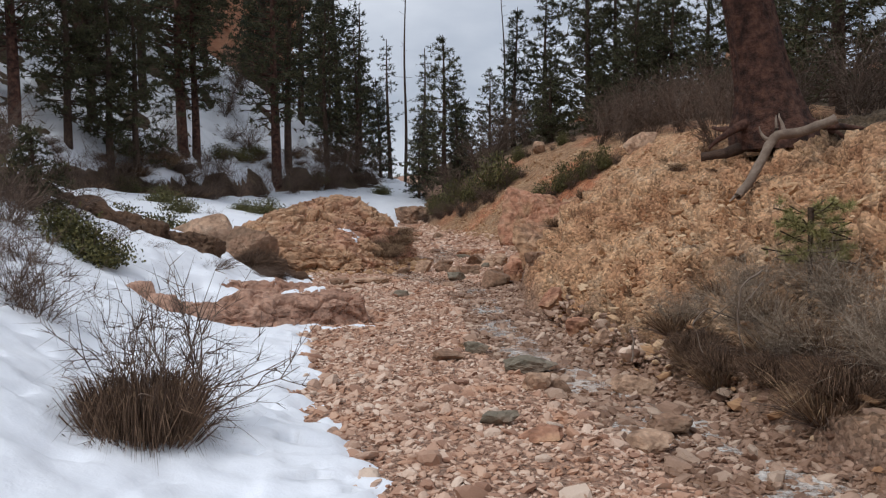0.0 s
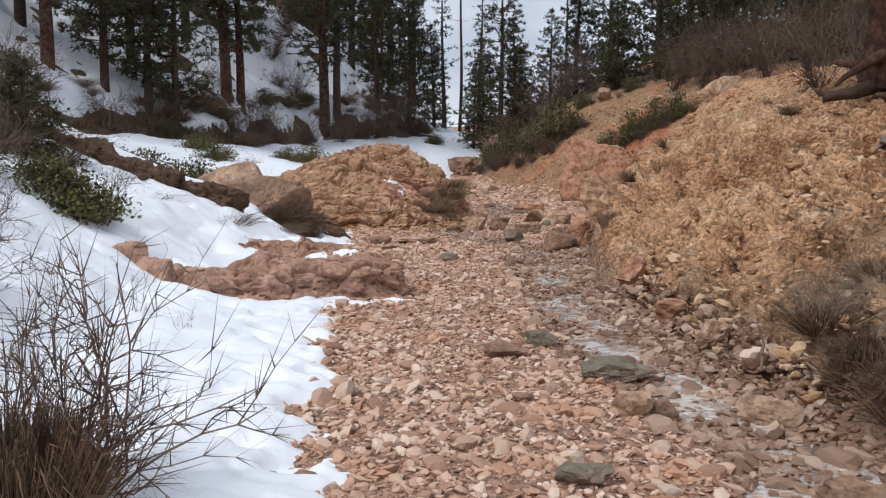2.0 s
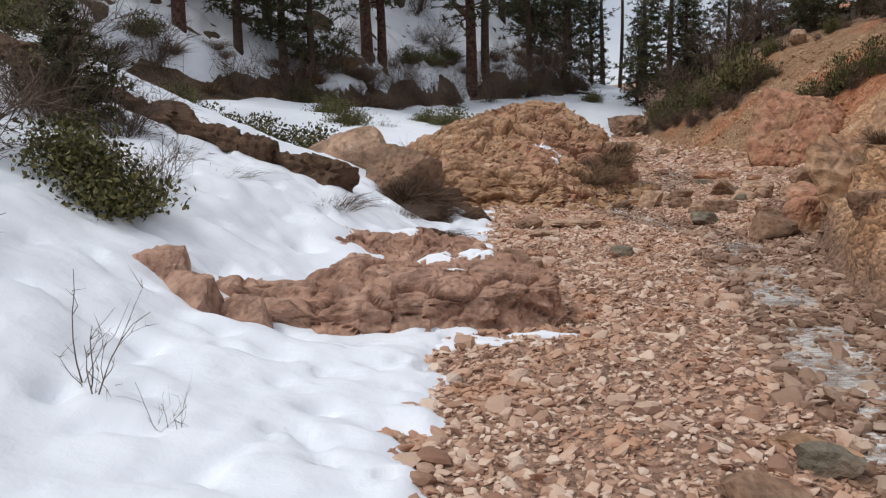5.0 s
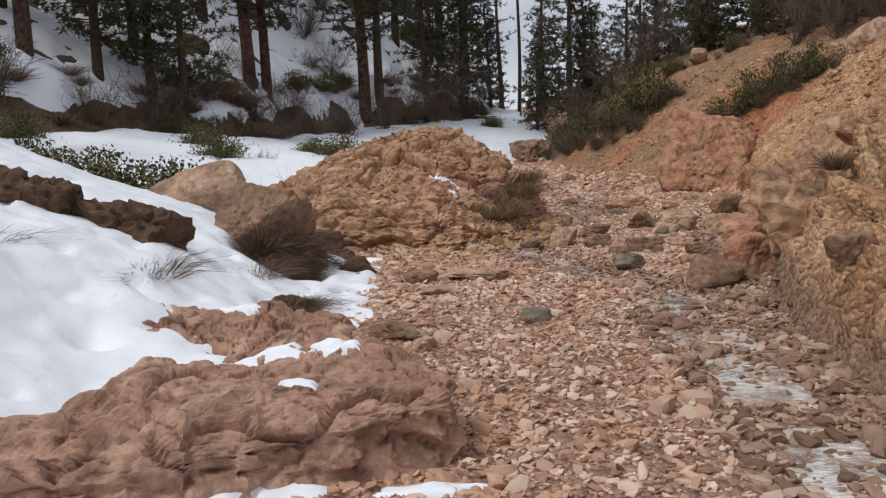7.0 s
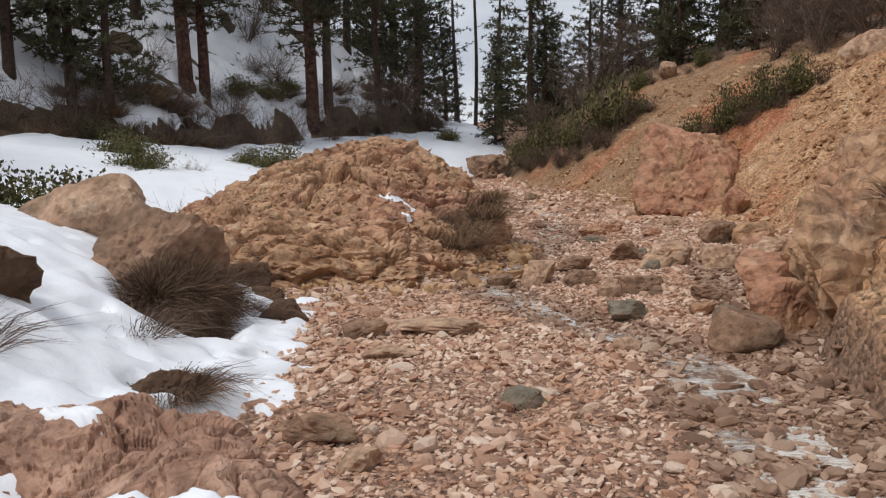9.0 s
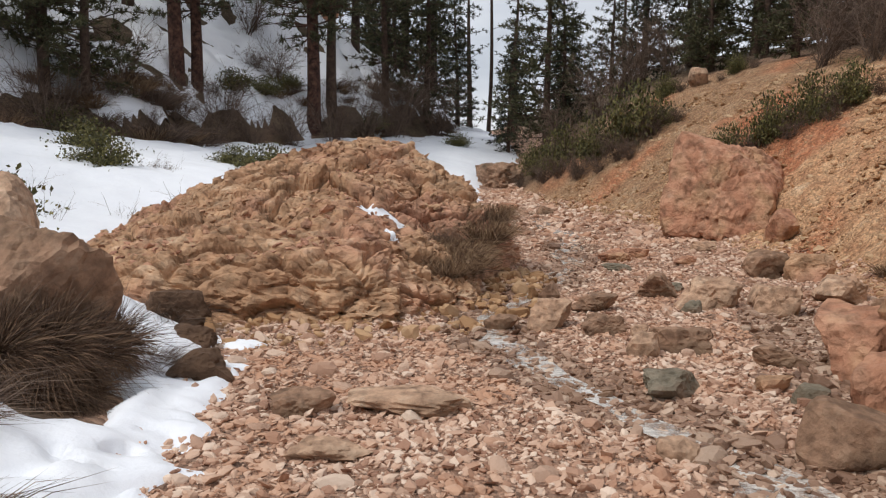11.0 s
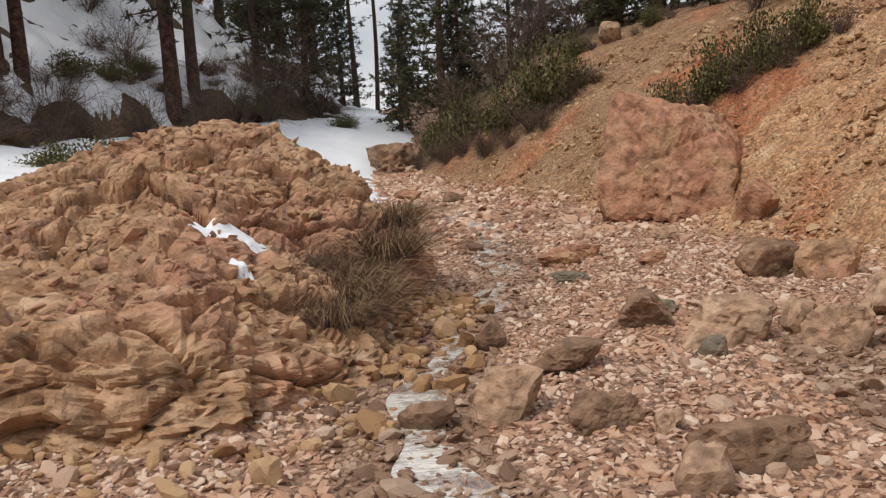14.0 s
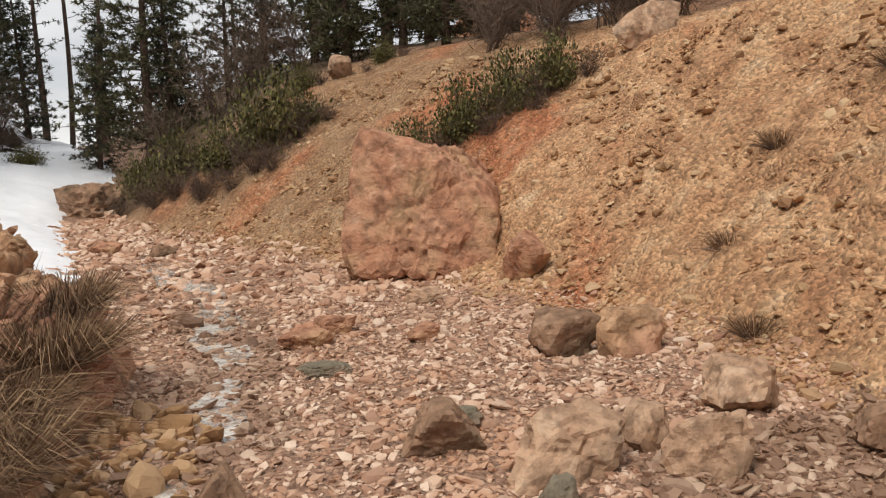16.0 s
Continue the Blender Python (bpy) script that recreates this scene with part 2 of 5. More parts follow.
def ground_material():
    """Gravel bed, scree slopes and dark soil (also shaded scree), told apart by painted weights in the vertex colours.
    """
    m = mat("earth_ground", [(0.25, (0.22, 0.118, 0.077)), (0.5, (0.40, 0.238, 0.162)), (0.75, (0.56, 0.385, 0.285))], 22, 0.9, 1.0, 38, bump_dist=0.03)
    nt = m.node_tree
    bs = nt.nodes["Principled BSDF"]
    first = bs.inputs["Base Color"].links[0].from_socket
    co = nt.nodes["Texture Coordinate"]
    att = nt.nodes.new("ShaderNodeAttribute")
    att.attribute_name = "soil"
    sep = nt.nodes.new("ShaderNodeSeparateColor")
    nt.links.new(att.outputs["Color"], sep.inputs["Color"])
    for channel, scale, stops in (
        ("Red", 2.0, [(0.32, (0.31, 0.15, 0.077)), (0.45, (0.50, 0.275, 0.148)), (0.56, (0.61, 0.37, 0.207)), (0.70, (0.71, 0.51, 0.335))]),
        ("Green", 1.6, [(0.3, (0.06, 0.04, 0.026)), (0.55, (0.13, 0.09, 0.055)), (0.75, (0.20, 0.16, 0.09))]),
        ("Blue", 2.4, [(0.33, (0.34, 0.115, 0.058)), (0.5, (0.48, 0.20, 0.10)), (0.68, (0.54, 0.32, 0.195))]),
    ):
        n = nt.nodes.new("ShaderNodeTexNoise")
        n.inputs["Scale"].default_value, n.inputs["Detail"].default_value, n.inputs["Roughness"].default_value = scale, 9, 0.7
        nt.links.new(co.outputs["Object"], n.inputs["Vector"])
        r = nt.nodes.new("ShaderNodeValToRGB")
        while len(r.color_ramp.elements) < len(stops):
            r.color_ramp.elements.new(0.5)
        for el, (p, c) in zip(r.color_ramp.elements, stops):
            el.position, el.color = p, (*c, 1)
        nt.links.new(n.outputs["Fac"], r.inputs["Fac"])
        mx = nt.nodes.new("ShaderNodeMix")
        mx.data_type = "RGBA"
        nt.links.new(sep.outputs[channel], mx.inputs["Factor"])
        nt.links.new(first, mx.inputs["A"])
        nt.links.new(r.outputs["Color"], mx.inputs["B"])
        first = mx.outputs["Result"]
    vor = nt.nodes.new("ShaderNodeTexVoronoi")
    vor.inputs["Scale"].default_value = 27
    nt.links.new(co.outputs["Object"], vor.inputs["Vector"])
    shade = nt.nodes.new("ShaderNodeSeparateColor")
    nt.links.new(vor.outputs["Color"], shade.inputs["Color"])
    span = nt.nodes.new("ShaderNodeMapRange")
    span.inputs["To Min"].default_value, span.inputs["To Max"].default_value = 0.55, 1.3
    nt.links.new(shade.outputs["Red"], span.inputs["Value"])
    mul = nt.nodes.new("ShaderNodeMix")
    mul.data_type, mul.blend_type = "RGBA", "MULTIPLY"
    mul.inputs["Factor"].default_value = 1.0
    nt.links.new(first, mul.inputs["A"])
    nt.links.new(span.outputs["Result"], mul.inputs["B"])
    nt.links.new(mul.outputs["Result"], bs.inputs["Base Color"])
    b1 = bs.inputs["Normal"].links[0].from_node
    b2 = nt.nodes.new("ShaderNodeBump")
    b2.invert = True
    b2.inputs["Strength"].default_value, b2.inputs["Distance"].default_value = 0.8, 0.03
    nt.links.new(vor.outputs["Distance"], b2.inputs["Height"])
    nt.links.new(b1.outputs["Normal"], b2.inputs["Normal"])
    nt.links.new(b2.outputs["Normal"], bs.inputs["Normal"])
    return m


M_GROUND = ground_material()


def water_material():
    m = bpy.data.materials.new("shallow_water")
    m.use_nodes = True
    nt = m.node_tree
    bs = nt.nodes["Principled BSDF"]
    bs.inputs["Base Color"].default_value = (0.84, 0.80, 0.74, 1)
    bs.inputs["Roughness"].default_value = 0.12
    bs.inputs["IOR"].default_value = 1.4
    bs.inputs["Coat Weight"].default_value = 1.0
    bs.inputs["Coat Roughness"].default_value = 0.15
    co = nt.nodes.new("ShaderNodeTexCoord")
    mp = nt.nodes.new("ShaderNodeMapping")
    mp.inputs["Scale"].default_value = (1.0, 2.4, 1.0)
    n = nt.nodes.new("ShaderNodeTexNoise")
    n.inputs["Scale"].default_value, n.inputs["Detail"].default_value = 14, 4
    b = nt.nodes.new("ShaderNodeBump")
    b.inputs["Strength"].default_value, b.inputs["Distance"].default_value = 1.0, 0.05
    nt.links.new(co.outputs["Object"], mp.inputs["Vector"])
    nt.links.new(mp.outputs["Vector"], n.inputs["Vector"])
    nt.links.new(n.outputs["Fac"], b.inputs["Height"])
    nt.links.new(b.outputs["Normal"], bs.inputs["Normal"])
    # pale opaque patches in the colour stand in for bright sky reflections
    sky_sheen = nt.nodes.new("ShaderNodeTexNoise")
    sky_sheen.inputs["Scale"].default_value, sky_sheen.inputs["Detail"].default_value, sky_sheen.inputs["Roughness"].default_value = 3.2, 7, 0.7
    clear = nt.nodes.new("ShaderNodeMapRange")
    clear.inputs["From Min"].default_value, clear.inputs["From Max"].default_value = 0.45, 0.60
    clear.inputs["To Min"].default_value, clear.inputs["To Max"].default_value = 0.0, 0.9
    nt.links.new(co.outputs["Object"], sky_sheen.inputs["Vector"])
    nt.links.new(sky_sheen.outputs["Fac"], clear.inputs["Value"])
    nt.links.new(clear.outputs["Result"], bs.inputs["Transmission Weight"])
    return m


M_WATER = water_material()

# ---- noise and shape helpers ----
RNG = np.random.default_rng(7)
PERM = np.random.default_rng(11).permutation(256)
PERM = np.concatenate([PERM, PERM, PERM])
GRAD = np.random.default_rng(12).normal(size=(256, 3))
GRAD /= np.linalg.norm(GRAD, axis=1)[:, None]
CELL = np.random.default_rng(13).uniform(0, 1, (256, 4))


def gnoise(x, y, z):
    """Gradient noise, about -1 to 1, on arrays."""
    x, y, z = np.broadcast_arrays(np.asarray(x, float), np.asarray(y, float), np.asarray(z, float))
    xi, yi, zi = np.floor(x).astype(int), np.floor(y).astype(int), np.floor(z).astype(int)
    xf, yf, zf = x - xi, y - yi, z - zi
    u, v, w = (f * f * f * (f * (f * 6 - 15) + 10) for f in (xf, yf, zf))
    total = 0
    for a in (0, 1):
        for b in (0, 1):
            for c in (0, 1):
                g = GRAD[PERM[PERM[PERM[(xi + a) & 255] + ((yi + b) & 255)] + ((zi + c) & 255)]]
                dot = g[..., 0] * (xf - a) + g[..., 1] * (yf - b) + g[..., 2] * (zf - c)
                total = total + dot * (u if a else 1 - u) * (v if b else 1 - v) * (w if c else 1 - w)
    return total * 1.6


def fbm(x, y, z=0.0, octaves=4, gain=0.5):
    total, amp = 0, 1.0
    for k in range(octaves):
        total = total + amp * gnoise(x * 2**k + 17.3 * k, y * 2**k - 9.1 * k, z * 2**k + 4.7 * k)
        amp *= gain
    return total


def blocks(x, y, z, seed=0):
    """Broken rock: an own height for each cell, 0 to 1, and how near its crack is, 1 on the crack."""
    x, y, z = (np.asarray(a, float) for a in np.broadcast_arrays(x, y, z))
    x, y, z = x + 0.35 * gnoise(x * 1.1, y * 1.1, z + seed), y + 0.35 * gnoise(x * 1.1 + 9, y * 1.1, z + seed), z + 0.25 * gnoise(x, y * 1.1 + 5, z + seed)
    xi, yi, zi = np.floor(x).astype(int), np.floor(y).astype(int), np.floor(z).astype(int)
    near, second, val = np.full(x.shape, 9.0), np.full(x.shape, 9.0), np.zeros(x.shape)
    for a in (-1, 0, 1):
        for b in (-1, 0, 1):
            for c in (-1, 0, 1):
                k = PERM[PERM[PERM[(xi + a + seed) & 255] + ((yi + b) & 255)] + ((zi + c) & 255)]
                d = np.sqrt((xi + a + CELL[k, 0] - x) ** 2 + (yi + b + CELL[k, 1] - y) ** 2 + (zi + c + CELL[k, 2] - z) ** 2)
                closer = d < near
                second = np.where(closer, near, np.minimum(second, d))
                val = np.where(closer, CELL[k, 3], val)
                near = np.minimum(near, d)
    return val, np.clip(1 - (second - near) / 0.16, 0, 1)


def broken(x, y, z, size, seed=0, tall=0.6):
    """Relief of rock broken into blocks of two sizes, about -0.6 to 1."""
    v1, c1 = blocks(x / size, y / size, z / (size * tall), seed)
    v2, c2 = blocks(x / size * 2.7, y / size * 2.7, z / (size * tall) * 2.7, seed + 31)
    return v1 - 0.4 * c1 + 0.45 * (v2 - 0.5) - 0.2 * c2


def crag(x, y, z, size, seed=0):
    """Relief of layered, broken rock: blocks of three sizes with narrow clefts, about -0.7 to 1."""
    total, amp = 0, 1.0
    for k, f in enumerate((1.0, 2.3, 5.2)):
        v, c = blocks(x / size * f, y / size * f, z / (size * 0.7) * f, seed + 17 * k)
        total = total + amp * (v - 0.5 - 0.65 * c**2)
        amp *= 0.42
    return total


def step(a, b, x):
    t = np.clip((np.asarray(x, float) - a) / (np.asarray(b, float) - a), 0, 1)
    return t * t * (3 - 2 * t)


def terrace(v, n):
    """Turns smooth noise into ledges, n to a unit."""
    q = np.asarray(v) * n
    f = np.floor(q)
    return (f + step(0.3, 0.7, q - f)) / n


def curve(x, *pairs):
    """Straight lines through (x, value) pairs."""
    return np.interp(x, [p[0] for p in pairs], [p[1] for p in pairs])


def mesh_of(name, verts, faces, material, smooth=True):
    me = bpy.data.meshes.new(name)
    verts, faces = np.asarray(verts, np.float32), np.asarray(faces, np.int32)
    me.vertices.add(len(verts))
    me.vertices.foreach_set("co", verts.ravel())
    k = faces.shape[1]
    me.loops.add(faces.size)
    me.loops.foreach_set("vertex_index", faces.ravel())
    me.polygons.add(len(faces))
    me.polygons.foreach_set("loop_start", np.arange(0, faces.size, k, dtype=np.int32))
    me.polygons.foreach_set("use_smooth", np.full(len(faces), smooth))
    me.update(calc_edges=True)
    me.validate()
    me.materials.append(material)
    return me


def part(name, me, parent=None, label=""):
    ob = new(name, me)
    if parent is not None:
        ob.parent = parent
    return tagged(ob, label)


def thing(name, place, label, category, group="", kind=""):
    ob = new(name)
    ob.empty_display_size = 0.1
    ob.location = place
    return tagged(ob, label, category, group, kind)


def grid_faces(nx, ny):
    i = np.arange((nx - 1) * (ny - 1))
    r, c = i // (nx - 1), i % (nx - 1)
    a = r * nx + c
    return np.stack([a, a + 1, a + nx + 1, a + nx], 1)


# ---- the shape of the land ----
def stream_x(y):
    return curve(y, (-12, 2.6), (-3, 2.2), (-0.4, 2.06), (1.3, 1.95), (2.7, 1.85), (4.4, 2.0), (6, 2.17), (7.5, 2.3), (8.8, 2.45), (10, 1.95),
                 (11.6, 1.45), (13, 1.7), (14.6, 2.5), (16.5, 3.15), (19, 3.6), (25, 3.5), (31, 3.2))


def bank_x(y):
    return curve(y, (-300, 12), (-40, 5), (-8, 3.0), (-2, 2.75), (0, 2.6), (2, 2.4), (4.3, 2.6), (6.4, 2.8), (8.8, 3.42), (10, 4.0), (10.8, 4.6), (11.6, 5.15),
                 (12.6, 5.6), (15, 6.2), (17, 6.1), (19, 5.9), (21, 5.4), (23.5, 4.9), (26, 4.4), (29, 3.9), (31, 4.0), (34, 5.1), (38, 6.8), (60, 10), (300, 40))


def left_x(y):
    return curve(y, (-300, -3), (-10, -0.1), (-1.3, 0.0), (0.5, -0.3), (3, -0.45), (7.5, -0.5), (10, -0.6), (11.5, -0.8), (12.5, -1.2), (14, -2.0), (16, -1.0), (18, 1.0),
                 (20, 2.2), (25, 2.7), (29, 3.0), (31, 3.5), (34, 4.6), (38, 6.0), (45, 6.5), (300, 14))


def bed_z(y):
    return curve(y, (-300, 0.5), (-8, -0.08), (0, -0.1), (3, -0.16), (6, -0.18), (10, -0.18), (13, -0.2), (17, -0.16), (22, -0.04), (26, 0.0), (30, 0.15), (34, 0.75), (38, 1.3), (45, 1.9), (60, 2.5), (300, 8))


def land(x, y):
    """The height of bare ground, without its small relief."""
    x, y = np.broadcast_arrays(np.asarray(x, float), np.asarray(y, float))
    wob = 0.12 * gnoise(x * 0.0 + 3.1, y * 0.8, 2.0) + 0.05 * gnoise(x * 0.5, y * 2.4, 5.0)
    o = np.maximum(x - bank_x(y) - wob, 0)
    low = curve(o, (0, 0), (0.3, 0.3), (0.5, 0.38), (1.0, 0.56), (2.0, 1.45), (2.5, 1.66), (3.1, 1.95), (3.6, 2.25), (4.4, 2.42), (8, 3.0), (30, 6.5), (120, 16), (2000, 60))
    steep = curve(o, (0, 0), (0.12, 0.42), (0.4, 0.82), (0.8, 1.28), (1.3, 1.68), (2.0, 1.98), (4, 2.5), (8, 3.2), (30, 6.5), (120, 16), (2000, 60))
    scree = curve(o, (0, 0), (0.4, 0.25), (1.0, 0.7), (2.0, 1.65), (2.9, 2.2), (4.0, 2.95), (5.5, 3.5), (8, 4.1), (30, 7), (120, 16), (2000, 60))
    right = low + (steep - low) * step(4.2, 5.8, y)
    tall = curve(o, (0, 0), (0.4, 0.25), (1.0, 0.75), (2.0, 1.7), (3.4, 3.1), (4.6, 3.4), (6, 3.6), (9, 4.0), (30, 6.5), (120, 16), (2000, 60))
    scree = tall + (scree - tall) * step(16.5, 20, y)
    right = right + (scree - right) * step(10.2, 12.2, y)
    s = np.maximum(left_x(y) - x, 0)
    low_s = curve(s, (0, 0), (0.8, 0.02), (1.5, 0.16), (2.2, 0.5), (4, 1.4), (7, 2.9), (15, 7.5), (60, 28), (2000, 120))
    near = curve(s, (0, 0), (0.5, 0.10), (2, 0.78), (4, 1.5), (7, 3.0), (15, 7.5), (60, 28), (2000, 120))
    near = low_s + (near - low_s) * step(5.0, 8.0, y)
    far = curve(s, (0, 0), (3, 0.5), (7, 1.15), (12, 1.9), (40, 6), (2000, 60))
    left = near + (far - near) * step(9.5, 16, y)
    d = np.maximum(-0.84 * (x + 7) + 0.54 * (y - 24) + 1.3 * fbm(x * 0.22, y * 0.22, 9.0, 2), 0)
    d = np.minimum(d, np.maximum((curve(y, (20, 12), (34, 3.2), (45, 3.6), (300, 12)) - x) * 0.9, 0))
    hill = 0.55 * step(0, 1.0, d) + curve(d, (0, 0), (12, 7.0), (45, 27), (120, 45), (2000, 90))
    hill = hill * step(-6, 12, y)
    left = np.where(s > 0, np.maximum(left, 0) + hill, hill)
    dist = np.hypot(x, y - 5)
    swell = 0.10 * fbm(x * 0.5, y * 0.5, 1.0, 3) * step(0, 1.2, o + s)
    return bed_z(y) + right + left + swell + step(60, 160, dist) * 2.0 * fbm(x * 0.02, y * 0.02, 3.0, 3)


def bed_mask(x, y):
    return step(-0.2, 0.25, x - left_x(y)) * step(-0.15, 0.3, bank_x(y) - x)


def ground_z(x, y):
    """The height of the ground with its relief."""
    x, y = np.broadcast_arrays(np.asarray(x, float), np.asarray(y, float))
    bed = bed_mask(x, y)
    z = land(x, y) + bed * (0.035 * fbm(x * 1.3, y * 1.3, 0.0, 3) + 0.014 * fbm(x * 7, y * 7, 0.0, 2))
    z = z + (1 - bed) * 0.03 * fbm(x * 3, y * 3, 2.0, 3)
    width = curve(y, (-12, 0.5), (0, 0.42), (4, 0.3), (7, 0.36), (10, 0.42), (13, 0.5), (19, 0.5), (31, 0.3))
    c = np.abs(x - stream_x(y)) / width
    return z - 0.046 * (1 - step(0.4, 1.5, c)) * step(-14, -8, y) * (1 - step(24, 30, y))


def spread(lo, hi, fine, far, growth=1.16):
    """Coordinates: fine between lo and hi, growing outward to far on both sides."""
    mid = np.arange(lo, hi + fine / 2, fine)
    out, stepw, v = [], fine, 0.0
    while v < far:
        stepw *= growth
        v += stepw
        out.append(v)
    out = np.array(out)
    return np.concatenate([lo - out[::-1], mid, mid[-1] + out])


def cliff_mask(x, y):
    o = x - bank_x(y)
    return step(-0.03, 0.15, o) * (1 - step(4.0, 6.0, o)) * (1 - step(10.4, 11.8, y)) * step(-6, 1.5, y)


def make_ground():
    gx, gy = spread(-1.6, 9.4, 0.045, 2200, 1.2), spread(-4.0, 22.0, 0.048, 2200, 1.2)
    X, Y = np.meshgrid(gx, gy)
    Z = ground_z(X, Y)
    # rock relief on the steep bank, pushed out along the slope
    c = cliff_mask(X, Y)
    dzx = np.gradient(Z, gx, axis=1)
    dzy = np.gradient(Z, gy, axis=0)
    ln = np.sqrt(1 + dzx**2 + dzy**2)
    lay = gnoise(X * 0.5, Y * 0.5, Z * 5.5)
    rel = c * (0.14 * terrace(fbm(X * 1.1, Y * 1.1, Z * 2.6, 3), 3.0) + 0.05 * lay)
    near = c > 0.01
    rel[near] += c[near] * (0.30 * crag(X[near], Y[near], Z[near], 0.85, 3) - 0.02)
    scree = step(0.1, 0.8, X - bank_x(Y)) * (1 - c) * (1 - step(8, 14, X - bank_x(Y)))
    rel = rel + scree * (0.09 * fbm(X * 1.3, Y * 1.3, Z, 4) + 0.045 * np.abs(fbm(X * 6, Y * 6, Z, 3)))
    P = np.stack([X - dzx / ln * rel, Y - dzy / ln * rel, Z + rel / ln], -1).reshape(-1, 3)
    me = mesh_of("ground", P, grid_faces(len(gx), len(gy)), M_GROUND)
    o = X - bank_x(Y)
    red = step(-0.03, 0.16 + 0.34 * (1 - step(3.5, 5.0, Y)), o) * (1 - step(5, 7.5, o)) * (1 - step(26.5, 30.5, Y)) * step(-9, -4, Y)
    soil_shade = np.maximum(step(0.0, 0.6, left_x(Y) - X) * step(-0.2, 0.4, fbm(X * 0.6, Y * 0.6, 7.0, 3) + 0.3), np.maximum(step(5.5, 9, o), np.maximum(step(3.0, 4.6, o) * (1 - step(9, 11, Y)), step(26.5, 30.5, Y) * step(0, 0.5, o))))
    hill = -0.84 * (X + 7) + 0.54 * (Y - 24) + 1.3 * fbm(X * 0.22, Y * 0.22, 9.0, 2)
    soil_shade = np.maximum(soil_shade, step(-0.3, 0.6, hill) * step(4, 10, Y) * step(0.5, 1.0, left_x(Y) - X))
    soil_shade = np.maximum(soil_shade, 0.4 * step(-0.6, -0.1, o + 0.15 * fbm(X * 1.5, Y * 1.5, 3.0, 2)) * (1 - step(-0.02 + 0.6 * (1 - step(3.0, 5.0, Y)), 0.1 + 0.8 * (1 - step(3.0, 5.0, Y)), o)) * (1 - step(9.5, 11.5, Y)))
    soil_shade = np.maximum(soil_shade, 0.45 * step(0.0, 0.3, o) * (1 - step(1.2, 2.2, o + 0.4 * fbm(X, Y, 2.0, 2))) * (1 - step(2.0, 4.0, Y)))
    # far scree: less orange, its shadowed tone put into the colour
    soil_shade = np.maximum(soil_shade, 0.42 * red * step(19.3, 22.0, Y))
    orange = red * step(11.5, 14, Y) * step(0.15, 0.65, fbm(X * 0.45, Y * 0.45, 8.0, 3) - 0.12 + 1.0 * np.exp(-((X - 7.4) ** 2 + (Y - 19.5) ** 2) / 2.0))
    col = me.color_attributes.new("soil", "FLOAT_COLOR", "POINT")
    col.data.foreach_set("color", np.stack([red, soil_shade, orange, np.ones_like(red)], -1).astype(np.float32).ravel())
    return tagged(new("ground", me), "stony orange-brown earth of a dry wash and its slopes", "ground", kind="structure")


make_ground()


def zg(x, y):
    return float(ground_z(x, y))


# ---- snow lying on the shaded side ----
def snow_depth(x, y):
    edge = left_x(y) - x + curve(y, (-4, 0.0), (-1.3, 0.05), (1.5, 0.05), (3.2, 0.0), (4.4, 0.15), (5, 0.1), (7.6, 0.0), (9, 0.15), (11.6, 0.0), (13, -0.6), (16, 0.0), (20, 0.1))
    edge = edge + 0.20 * fbm(x * 1.3, y * 1.3, 3.0, 3) + 0.17 * gnoise(x * 3.3, y * 6.0, 4.0) + 0.07 * gnoise(x * 11, y * 13, 4.0)
    depth = curve(edge, (-2, -0.5), (-0.2, -0.06), (0, 0.0), (0.12, 0.055), (0.5, 0.12), (2, 0.2), (5, 0.22))
    depth = depth - 0.22 * step(0.42, 0.62, gnoise(x * 5.5, y * 7.5, 8.0)) * step(0.03, 0.12, edge) * (1 - step(0.3, 0.75, edge))
    depth = depth - 0.24 * np.exp(-((x + 1.3) / 0.42) ** 4 - ((y - 9.5) / 0.4) ** 4)
    depth = depth - 0.07 * np.exp(-((x + 1.35) / 0.7) ** 4 - ((y - 4.3) / 0.38) ** 4)
    depth = depth - step(0.15, 0.4, edge) * 0.05 * np.clip(gnoise(x * 4, y * 4, 1.0) - 0.2, 0, 1) * 3
    d = -0.84 * (x + 7) + 0.54 * (y - 24) + 1.3 * fbm(x * 0.22, y * 0.22, 9.0, 2)
    band = np.exp(-((d - 0.4) / 0.6) ** 2) * step(-1.1, -0.3, fbm(x * 0.5, y * 0.5, 2.5, 3))
    rough = step(0.5, 3, d) * (0.13 + 1.0 * fbm(x * 1.0, y * 1.0, 6.0, 4))
    upper = step(5.5, 9, left_x(y) - x) * (1 - step(12, 17, y)) * (0.3 + 0.6 * fbm(x * 0.7, y * 0.7, 8.0, 3))
    return depth - 0.30 * band - np.clip(rough, 0, 1) * 0.5 - np.clip(upper, 0, 1) * 0.5


def snow_sheet(name, gx, gy, label):
    X, Y = np.meshgrid(gx, gy)
    D = snow_depth(X, Y)
    P = np.stack([X, Y, ground_z(X, Y) + D + 0.012 * fbm(X * 2.2, Y * 2.2, 5.0, 3) * step(0.05, 0.1, D)], -1).reshape(-1, 3)
    F = grid_faces(len(gx), len(gy))
    F = F[D.ravel()[F].max(1) > -0.03]
    used, inv = np.unique(F, return_inverse=True)
    return tagged(new(name, mesh_of(name, P[used], inv.reshape(F.shape), M_SNOW)), label, "snow", kind="structure")


